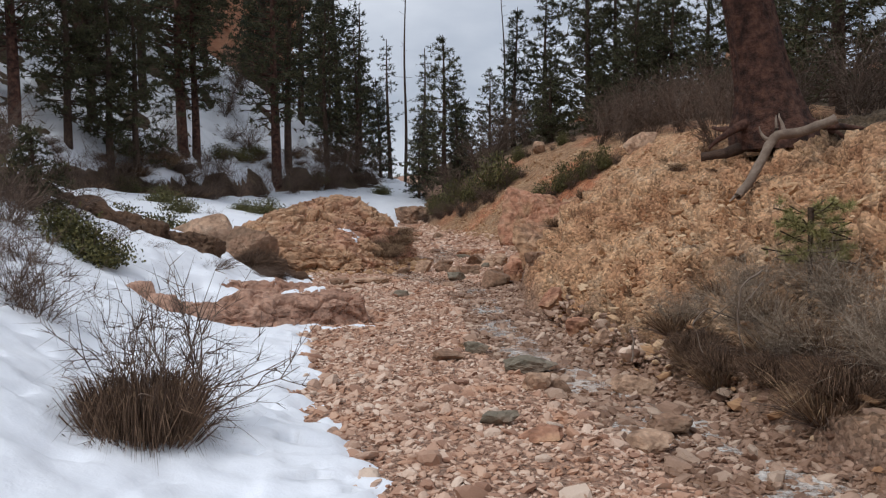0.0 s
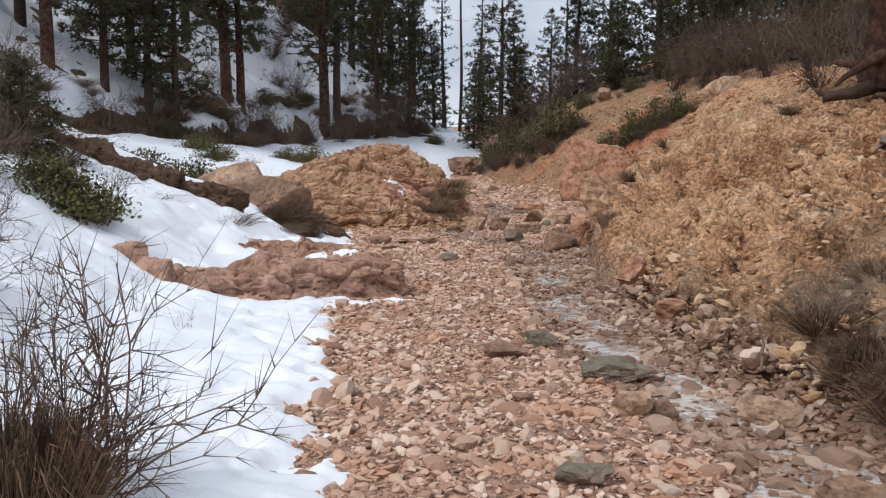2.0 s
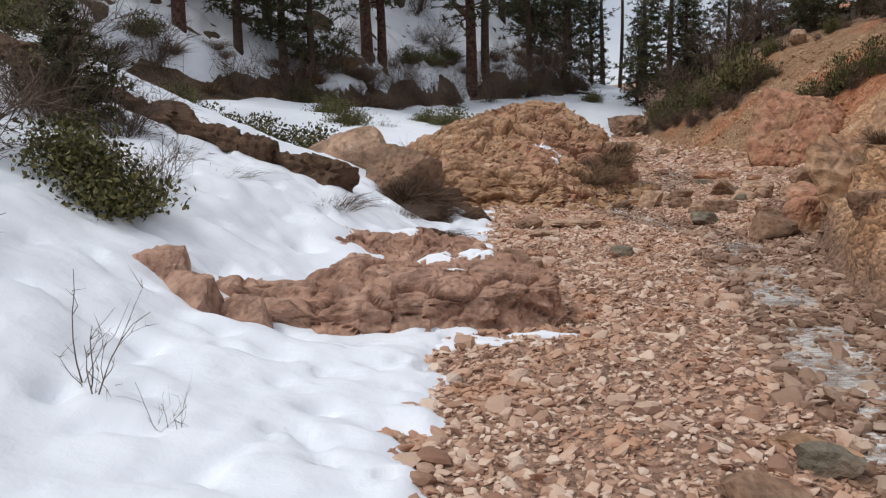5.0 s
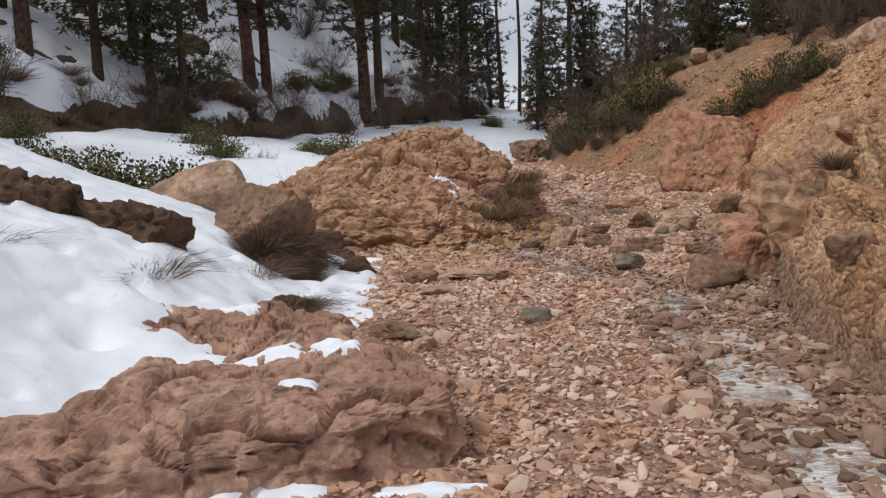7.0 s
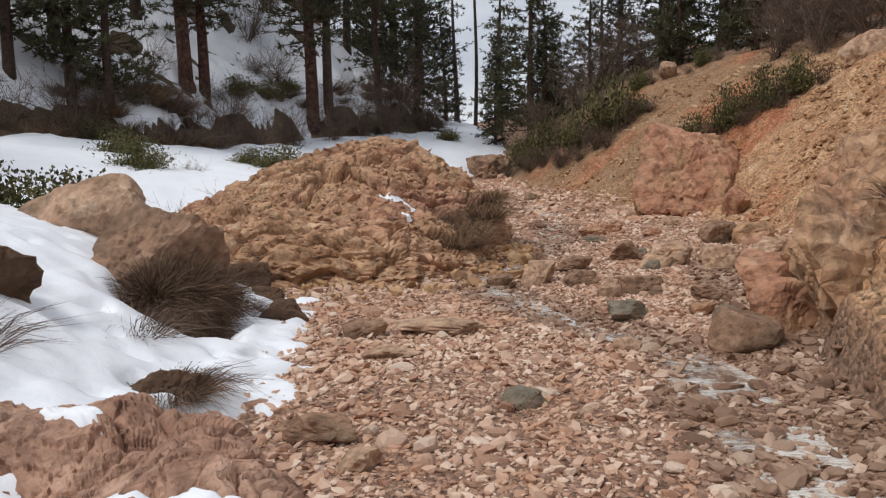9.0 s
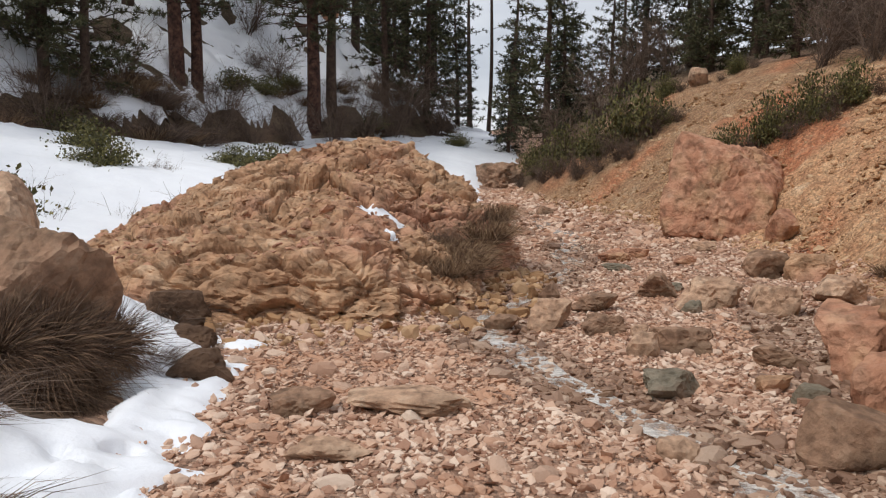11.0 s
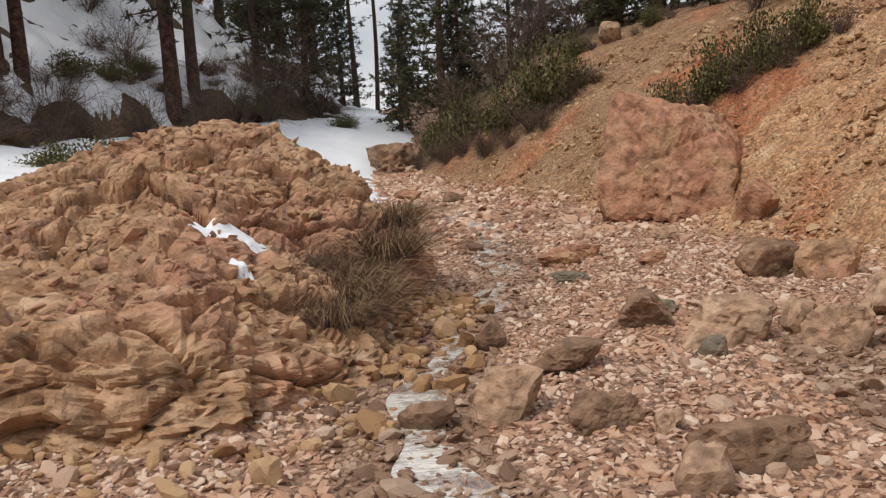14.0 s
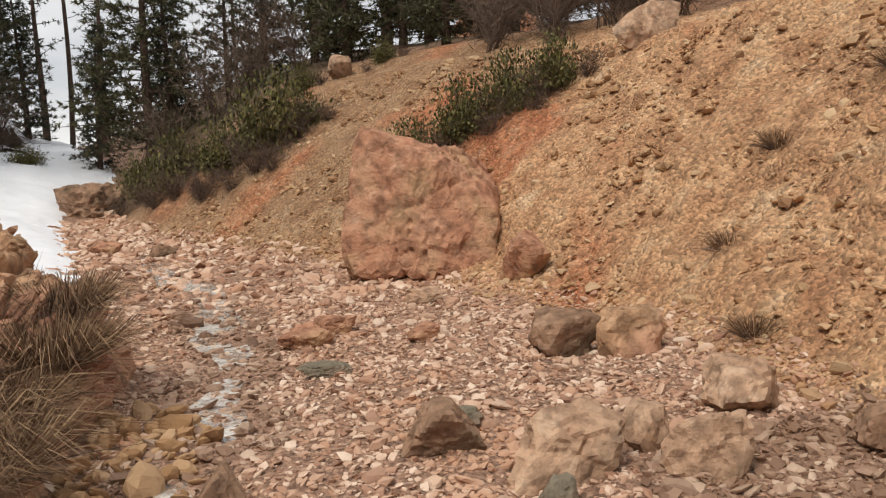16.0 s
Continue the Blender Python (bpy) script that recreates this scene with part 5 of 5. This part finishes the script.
def big_pine():
    """The old ponderosa that leans over the bank, with roots and a few limbs."""
    rng = np.random.default_rng(60)
    t = thing("ponderosa_pine", (6.25, 5.3, zg(6.25, 5.3) + 0.16), "massive old pine with furrowed red-brown bark on the bank", "tree")
    zs = np.linspace(-0.3, 14, 60)
    th = np.linspace(0, 2 * math.pi, 64, endpoint=False)
    flare = 0.34 * (1 - zs / 22) + 0.24 * np.exp(-np.maximum(zs + 0.1, 0) / 0.5)
    Z, T = np.meshgrid(zs, th, indexing="ij")
    cut = np.abs(gnoise(np.cos(T) * 4.5, np.sin(T) * 4.5, Z * 0.9))
    R = flare[:, None] * (1 + 0.12 * np.clip(cut * 2.2, 0, 0.6) + 0.15 * gnoise(np.cos(T) * 1.5, np.sin(T) * 1.5, 3.0) * np.exp(-np.maximum(Z, 0)))
    lean = -0.25 * zs
    P = np.stack([lean[:, None] + R * np.cos(T), R * np.sin(T), Z], -1).reshape(-1, 3)
    i = np.arange((len(zs) - 1) * 64)
    r, c = i // 64, i % 64
    a, b = r * 64 + c, r * 64 + (c + 1) % 64
    part("trunk", mesh_of("trunk", P, np.stack([a, b, b + 64, a + 64], 1), M_BARK_RED), t)
    for k in range(6):
        g = rng.uniform(0, 2 * math.pi)
        s = Soup()
        p = bent(rng, (0.3 * math.cos(g), 0.3 * math.sin(g), 0.1), (math.cos(g), math.sin(g), -0.12), 0.9, 6, 0.15, -0.03)
        s.tube(p, 0.1, 0.02, 8)
        part("root", s.mesh("root", M_BARK_RED, True), t)
    wood, crown = Soup(), Soup()
    for k in range(16):
        g, z = rng.uniform(0, 2 * math.pi), rng.uniform(3.2, 13)
        p = bent(rng, (-0.25 * z, 0, z), (math.cos(g), math.sin(g), 0.0), rng.uniform(1.4, 2.8), 6, 0.18, -0.03)
        wood.tube(p, 0.07, 0.015, 5)
        c = p[rng.integers(2, 7, 60)] + rng.normal(0, 0.22, (60, 3))
        c = np.repeat(c, 16, 0)
        d = rng.normal(size=c.shape)
        d /= np.linalg.norm(d, axis=1)[:, None]
        crown.blades(c, c + d * 0.2, np.full(len(c), 0.02), rng)
    part("branchwork", wood.mesh("branchwork", M_BARK), t)
    part("crown", crown.mesh("crown", M_NEEDLE), t)


big_pine()


def log(name, pts, r0, r1, label, stubs=(), material=M_DEADWOOD):
    s = Soup()
    p = np.array(pts, float)
    u = np.linspace(0, len(p) - 1, 26)
    q = np.stack([np.interp(u, np.arange(len(p)), p[:, k]) for k in range(3)], 1)
    for _ in range(2):
        q[1:-1] = (q[:-2] + 2 * q[1:-1] + q[2:]) / 4
    q += 0.02 * np.stack([gnoise(u * 0.9, 1.0, k * 3.3) for k in range(3)], 1)
    s.tube(q, r0, r1, 10)
    c = q[0]
    t = thing(name, tuple(c), label, "log")
    v = np.concatenate(s.v) - c
    v += 0.012 * np.stack([gnoise(v[:, 0] * 9, v[:, 1] * 9, v[:, 2] * 9 + k) for k in range(3)], 1)
    part("trunk", mesh_of("trunk", v, np.concatenate(s.f), material, True), t)
    for at, way, l in stubs:
        b = Soup()
        b.tube(bent(np.random.default_rng(int(l * 100)), q[at] - c, way, l, 5, 0.15), r1 * 0.6, 0.006, 6)
        part("branch", b.mesh("branch", material, True), t)


log("fallen_log", [(4.72, 3.5, 1.42), (4.83, 3.54, 1.50), (5.08, 3.64, 1.78), (5.22, 3.7, 2.02), (5.32, 3.7, 2.16), (5.5, 3.62, 2.18), (5.72, 3.52, 2.24), (5.95, 3.45, 2.34)], 0.05, 0.062, "crooked weathered grey dead log on the bank",
    [(14, (0.1, 0.3, 1), 0.3), (16, (0.3, 0.4, 0.8), 0.35), (12, (-0.5, 0.3, 0.5), 0.25), (2, (-0.5, -0.2, -0.5), 0.2)])
log("fallen_log", [(x, y, zg(x, y) + 0.06) for x, y in ((5.2, 5.45), (5.5, 5.3), (5.85, 5.35))], 0.06, 0.09, "short dark log at the foot of a big pine", material=M_BARK)

log("dead_branch", [(2.98, -0.1, 0.9), (2.72, -0.25, 0.78), (2.7, -0.3, 0.45), (2.82, -0.34, 0.1)], 0.008, 0.004, "pale dead branch hanging over the bank's foot", [(8, (-0.5, 0.1, -0.6), 0.3), (14, (0.4, -0.2, -0.8), 0.3), (11, (0.5, 0.1, 0.3), 0.3)])
log("dead_branch", [(2.9, 0.1, 0.5), (2.6, 0.0, 0.62), (2.45, -0.1, 0.5), (2.5, -0.15, 0.3)], 0.006, 0.003, "pale thin branch arching over the bank's foot", [(10, (-0.4, -0.3, -0.3), 0.25)])
log("dead_branch", [(2.45, 1.1, 0.0), (2.5, 1.15, 0.15), (2.48, 1.2, 0.27)], 0.012, 0.008, "short pale stick leaning by the stream")

# ---- shrubs and grass, left side ----
stand(TUFT_BIG, -1.24, -1.05, 1.75, 0, sx=0.95, label="dense mound of dry brown grass in snow")
stand(WILLOW, -1.12, -0.65, 1.0, 0, label="leafless upright shrub rising from a grass mound")
stand(WILLOW, -1.38, -0.55, 0.85, 120)
stand(TUFT_DARK, -1.4, -0.75, 0.7, 70)
stand(THICKET2, -2.75, 1.35, 0.85, 0, label="dark low leafless shrub in snow")
stand(WILLOW, -2.55, 1.2, 0.75, 40)
stand(MANZ, -3.0, 4.95, 1.05, 0, z=zg(-3.0, 4.95) + 0.1, label="low olive-green manzanita bush in snow")
stand(MANZ, -3.4, 5.1, 1.0, 90, z=zg(-3.4, 5.1) + 0.1)
stand(SPROUT, -1.75, 2.3, 1.1, 30, z=zg(-1.75, 2.3) + 0.1)
stand(SPROUT, -1.35, 2.2, 0.5, 90, z=zg(-1.35, 2.2) + 0.1)
stand(SPROUT, -2.2, 2.1, 0.9, 200, z=zg(-2.2, 2.1) + 0.1)
for x, y, s, t in [(-4.6, 13.4, 1.0, 0), (-3.7, 13.6, 1.1, 70), (-5.5, 13.2, 1.0, 140), (-4.2, 19.0, 0.8, 200), (-1.9, 21.5, 0.9, 30), (-2.6, 22.0, 0.7, 300), (-5.0, 20.5, 0.9, 100), (-9.3, 17.5, 1.0, 10), (-8.4, 19.0, 0.9, 80),
                   (-6.8, 24.2, 0.9, 250), (-4.4, 31.2, 1.0, 150), (-3.6, 32.4, 0.9, 10), (-3.0, 33.6, 0.8, 60), (-10.2, 21, 1.0, 190), (-0.2, 35.0, 0.9, 320), (2.9, 35.5, 0.8, 40), (-6.5, 8.8, 0.9, 60), (-7.5, 11.0, 1.0, 160)]:
    stand(MANZ2, x, y, s * 0.95, t, z=zg(x, y) + 0.15)
for x, y, s, t in [(-3.4, 19.5, 0.55, 0), (-6.1, 26.3, 0.9, 60), (-5.2, 27.6, 0.85, 120), (-4.4, 28.8, 0.9, 180), (-3.6, 29.9, 0.8, 240), (-2.6, 31.0, 0.9, 300), (-1.4, 32.0, 0.9, 30), (-0.4, 33.6, 1.0, 90), (0.6, 35.0, 1.3, 150),
                   (-7.0, 23.8, 1.0, 210), (-8.0, 22.3, 0.9, 270), (0.9, 36.5, 1.5, 330), (2.1, 37.0, 1.2, 15), (-9.6, 20.4, 0.9, 45), (-5.8, 9.5, 0.8, 75), (-4.5, 3.2, 0.9, 105), (-5.2, 5.5, 0.9, 135), (-4.2, 1.2, 0.8, 165), (-6.5, 2.5, 1.2, 195)]:
    stand(THICKET if s > 0.75 else THICKET2, x, y, s, t)
for x, y, s, t in [(-1.45, 8.75, 0.9, 0), (-1.95, 7.4, 0.9, 90), (-2.9, 6.9, 0.8, 200), (-1.0, 10.6, 0.5, 40), (-1.0, 10.35, 0.7, 10), (-1.3, 11.9, 0.9, 130), (-2.3, 13.2, 1.0, 60), (-3.4, 12.9, 0.9, 10)]:
    stand(TUFT_DARK, x, y, s, t)
stand(TUFT_MAT, -0.95, 7.75, 0.95, 20, z=0.0, label="matted grass over a clod of earth")
for x, y, z, s, t in [(-1.25, 9.55, 0.28, 1.0, 0), (-1.45, 9.4, 0.3, 1.0, 60), (-1.12, 9.75, 0.2, 1.0, 120), (-1.3, 9.42, 0.1, 1.0, 180), (-1.1, 10.1, 0.15, 1.0, 300), (-1.6, 9.3, 0.15, 1.0, 30), (-1.1, 9.55, 0.02, 0.8, 90)]:
    stand(TUFT_MAT, x, y, 0.8 * s, t / 12 - 10, (38, 26), z=z, label="matted dry grass draped over a boulder's foot")
for x, y, s, t in [(1.15, 14.2, 1.15, 0), (1.35, 14.0, 1.15, 60), (1.75, 15.1, 1.15, 120), (1.9, 15.7, 1.0, 190), (0.95, 14.5, 0.8, 240), (1.45, 14.6, 1.0, 290), (1.2, 13.6, 0.8, 30)]:
    stand(TUFT_LONG, x, y, s, t, z=bed_z(y) + float(mound_top(x, y)) * 0.8 - 0.03, label="withered grass clump beside the sandstone mound")
stand(THICKET2, 1.75, 15.4, 0.6, 0, z=0.2)
stand(THICKET2, 1.2, 14.5, 0.45, 80, z=0.15)
for x, y in [(-3.6, 15.5), (-3.0, 16.4), (-2.5, 17.4), (-4.4, 16.8)]:
    stand(SPROUT, x, y, 1.1, x * 90)

# ---- shrubs and grass, right side ----
for x, y, s, t in [(3.0, 1.35, 0.55, 0), (3.2, 0.5, 0.75, 60), (3.05, -0.35, 0.65, 120), (3.55, 1.0, 0.6, 200), (3.45, -0.75, 0.85, 280), (3.7, 0.1, 0.8, 90), (3.2, -1.4, 0.8, 10)]:
    stand(BRUSH, x, y, s, t)
for x, y, s, t in [(2.78, 0.6, 0.8, 0), (2.75, 0.1, 0.9, 50), (2.95, 1.3, 0.9, 150), (2.85, -1.1, 1.1, 200), (3.1, -0.1, 1.0, 250), (3.4, 0.5, 1.1, 300), (3.3, -0.4, 1.1, 350), (3.5, 1.5, 0.9, 30),
                   (7.0, 14.8, 0.8, 0), (6.2, 13.9, 0.7, 90), (8.0, 15.1, 0.8, 180), (8.4, 14.2, 0.9, 220), (4.4, 8.2, 0.7, 10), (4.0, 8.7, 0.7, 60)]:
    stand(TUFT, x, y, s, t)
for x, y, s, t in [(6.5, 25.1, 1.55, 0), (5.8, 26.4, 1.1, 60), (5.2, 27.6, 1.3, 130), (7.1, 24.9, 0.7, 190), (4.7, 29.0, 0.9, 250), (7.1, 20.7, 0.75, 0), (7.65, 20.25, 0.95, 80), (8.25, 19.8, 0.95, 160), (8.75, 19.4, 0.8, 240), (9.6, 26.6, 0.6, 20), (7.9, 27.2, 0.7, 110)]:
    stand(MANZ2, x, y, 1.35 * s, t, label="olive-green bush on the scree slope", sx=0.74 * s)
    stand(THICKET2, x + 0.3, y - 0.35, 0.8 * s, t, label="brown leafless shrub among green bushes")
    stand(THICKET2, x - 0.45, y - 0.1, 0.7 * s, t + 50, label="brown leafless shrub among green bushes")
for x, y, s, t in [(9.7, 22.4, 0.9, 15), (10.2, 21.3, 0.9, 75), (10.9, 20.6, 1.0, 135), (11.4, 19.6, 1.0, 195), (12.2, 18.6, 1.1, 255), (11.8, 17.4, 1.0, 315), (10.6, 22.0, 1.0, 35), (7.6, 31.0, 1.2, 0), (8.4, 32.0, 1.3, 70), (9.2, 30.6, 1.2, 140), (6.8, 30.0, 1.0, 210), (11.2, 24.5, 1.1, 280), (12.4, 24.0, 1.2, 20), (10.4, 23.4, 0.9, 90), (13.2, 22.8, 1.1, 160), (12.0, 21.2, 1.1, 50), (13.0, 20.0, 1.2, 110), (11.2, 22.4, 0.9, 170), (14.0, 19.0, 1.2, 230), (5.6, 29.6, 0.9, 240), (4.9, 29.6, 0.8, 310), (9.0, 10.5, 0.9, 33), (8.2, 9.4, 0.8, 99)]:
    stand(THICKET, x, y, s, t, label="dense leafless dark shrub on the slope")

for x, y, s, t in [(4.7, 28.0, 0.8, 0), (5.0, 27.0, 0.9, 50), (5.3, 26.0, 0.9, 100), (5.7, 25.2, 0.9, 150), (6.2, 24.3, 0.9, 200), (5.6, 27.6, 1.0, 250), (6.4, 26.2, 1.0, 300), (6.9, 25.6, 0.8, 350)]:
    stand(THICKET2, x, y, s, t, label="brown leafless shrub at the slope's foot")

_h = np.random.default_rng(91)
_n = 0
while _n < 85:
    x, y = _h.uniform(-12, 3), _h.uniform(19, 40)
    d = -0.84 * (x + 7) + 0.54 * (y - 24) + 1.3 * float(fbm(x * 0.22, y * 0.22, 9.0, 2))
    if -0.2 < d < 1.6:
        _n += 1
        stand((TUFT_DARK, TUFT, TUFT, THICKET2, TUFT_DARK)[_n % 5], x, y, _h.uniform(0.9, 2.0) * (0.55 if _n % 5 == 3 else 1.0), _n * 53, label="tall withered growth hanging over a dark earth bank")
for k in range(52):
    x, y = _h.uniform(-16, 4), _h.uniform(20, 50)
    d = -0.84 * (x + 7) + 0.54 * (y - 24)
    if d < 0.3 or x > 3.0 - 0.02 * (y - 30):
        continue
    stand((MANZ2, THICKET, THICKET, THICKET2)[k % 4], x, y, _h.uniform(0.6, 1.15), k * 47)
for x, y, s, t in [(-3.9, 7.0, 1.1, 30), (-4.6, 6.8, 1.3, 80), (-3.4, 2.2, 0.9, 0), (-3.9, 4.6, 1.2, 50), (-4.3, 6.4, 1.1, 100), (-3.3, 3.3, 0.8, 150), (-3.2, 0.2, 1.0, 200), (-3.0, 5.6, 0.8, 250)]:
    stand(THICKET2, x, y, s, t, label="dark leafless shrub on the snowy slope")
for x, y, s, t in [(-4.8, 7.4, 0.8, 0), (-3.6, 5.4, 0.6, 70), (-5.6, 4.4, 0.9, 140), (-6.0, 6.4, 0.9, 210)]:
    stand(MANZ2, x, y, s, t, z=zg(x, y) + 0.1, label="green bush standing out of snow")
for x, y, s, t in [(8.6, 9.0, 0.9, 0), (9.6, 8.2, 1.0, 60), (10.2, 6.6, 1.0, 120), (8.0, 10.6, 0.8, 180), (9.0, 5.2, 0.8, 240), (11.0, 9.8, 1.1, 300), (7.9, 8.3, 0.6, 20)]:
    stand(THICKET, x, y, s, t, label="dark leafless shrub on top of the bank")
for x, y, s, t in [(2.85, 0.6, 0.62, 0), (2.82, 0.1, 0.7, 60), (2.9, -0.5, 0.7, 120), (3.0, -1.1, 0.8, 180)]:
    stand(TUFT_BIG, x, y, s, t, label="dry grass and roots hanging over the bank's foot")
for x, y, s, t in [(6.0, 5.2, 0.7, 0), (6.6, 6.2, 0.8, 60), (7.8, 6.6, 0.8, 120), (8.3, 7.6, 0.9, 180), (5.6, 7.4, 0.6, 240), (6.2, 8.2, 0.8, 300), (7.1, 9.0, 0.8, 10), (5.0, 5.8, 0.5, 90)]:
    stand(TUFT, x, y, s, t)


# ---- small patches of snow left on the rocks ----
def snow_patch(x, y, w, d, turn=0.0, on=None):
    th = np.linspace(0, 2 * math.pi, 40, endpoint=False)
    u = np.linspace(0, 1, 9)
    U, T = np.meshgrid(u, th, indexing="ij")
    R = 1 + 0.35 * gnoise(np.cos(T) * 1.6 + x * 9, np.sin(T) * 1.6, y * 7) + 0.12 * gnoise(np.cos(T) * 5 + x, np.sin(T) * 5, y)
    lx, ly = U * R * w / 2 * np.cos(T), U * R * d / 2 * np.sin(T)
    c, s = math.cos(radians(turn)), math.sin(radians(turn))
    X, Y = x + lx * c - ly * s, y + lx * s + ly * c
    if on is None:
        Z = ground_z(X, Y)
    else:
        dg = bpy.context.evaluated_depsgraph_get()
        Z = np.array([on.ray_cast(Vector((a, q, 5)) - on.location, Vector((0, 0, -1)), depsgraph=dg)[1].z for a, q in zip(X.ravel(), Y.ravel())]).reshape(X.shape)
        for _ in range(3):
            Z = (np.roll(Z, 1, 1) + np.roll(Z, -1, 1) + 2 * Z) / 4
    Z = Z + 0.028 * (1 - U**4) - 0.05 * U**8
    i = np.arange(8 * 40)
    r, q = i // 40, i % 40
    a, b = r * 40 + q, r * 40 + (q + 1) % 40
    ob = new("snow_patch", mesh_of("snow_patch", np.stack([X - x, Y - y, Z], -1).reshape(-1, 3), np.stack([a, a + 40, b + 40, b], 1), M_SNOW))
    ob.location = (x, y, 0)
    tagged(ob, "small thin patch of old snow on stone", "snow", "patches of snow on rock")


MOUND, SLAB = bpy.data.objects["rock_mound"], bpy.data.objects["rock_slab"]
for x, y, w, d, turn in [(0.62, 14.5, 1.1, 0.3, 4), (0.62, 13.75, 0.3, 0.12, -50), (1.5, 14.6, 0.2, 0.2, 0), (1.55, 17.0, 0.9, 0.16, 62)]:
    snow_patch(x, y, w, d, turn, MOUND)
for x, y, w, d, turn in [(-0.42, 5.12, 0.3, 0.16, -35), (-0.85, 5.95, 0.8, 0.2, -20), (-0.32, 5.75, 0.5, 0.2, -32), (-1.05, 6.6, 0.5, 0.15, -35)]:
    snow_patch(x, y, w, d, turn, SLAB)
for x, y, w, d, turn in [(0.2, 4.55, 0.6, 0.2, 8), (-0.35, 4.3, 0.8, 0.35, 0), (-0.55, 10.6, 0.5, 0.9, 10), (-0.5, 11.3, 0.4, 0.3, 0), (-0.45, 8.2, 0.4, 1.2, 12)]:
    snow_patch(x, y, w, d, turn)

# ---- far red cliffs ----
for k, (x, y, w, d, h, z) in enumerate([(-9, 76, 16, 9, 26, 14), (-22, 66, 14, 9, 24, 16), (42, 70, 16, 8, 17, 2), (55, 66, 14, 8, 15, 2), (27, 80, 10, 7, 9, 2)]):
    rock("red_cliff", x, y, (w, d, h), M_CLIFF, "eroded red rock cliff above the trees", 400 + k, (0, 0, k * 30), 0.1, 5, 16, 0.16, z=z, category="cliff")

for _p in PROTOS:
    for _o in (*_p.children_recursive, _p):
        bpy.data.objects.remove(_o)
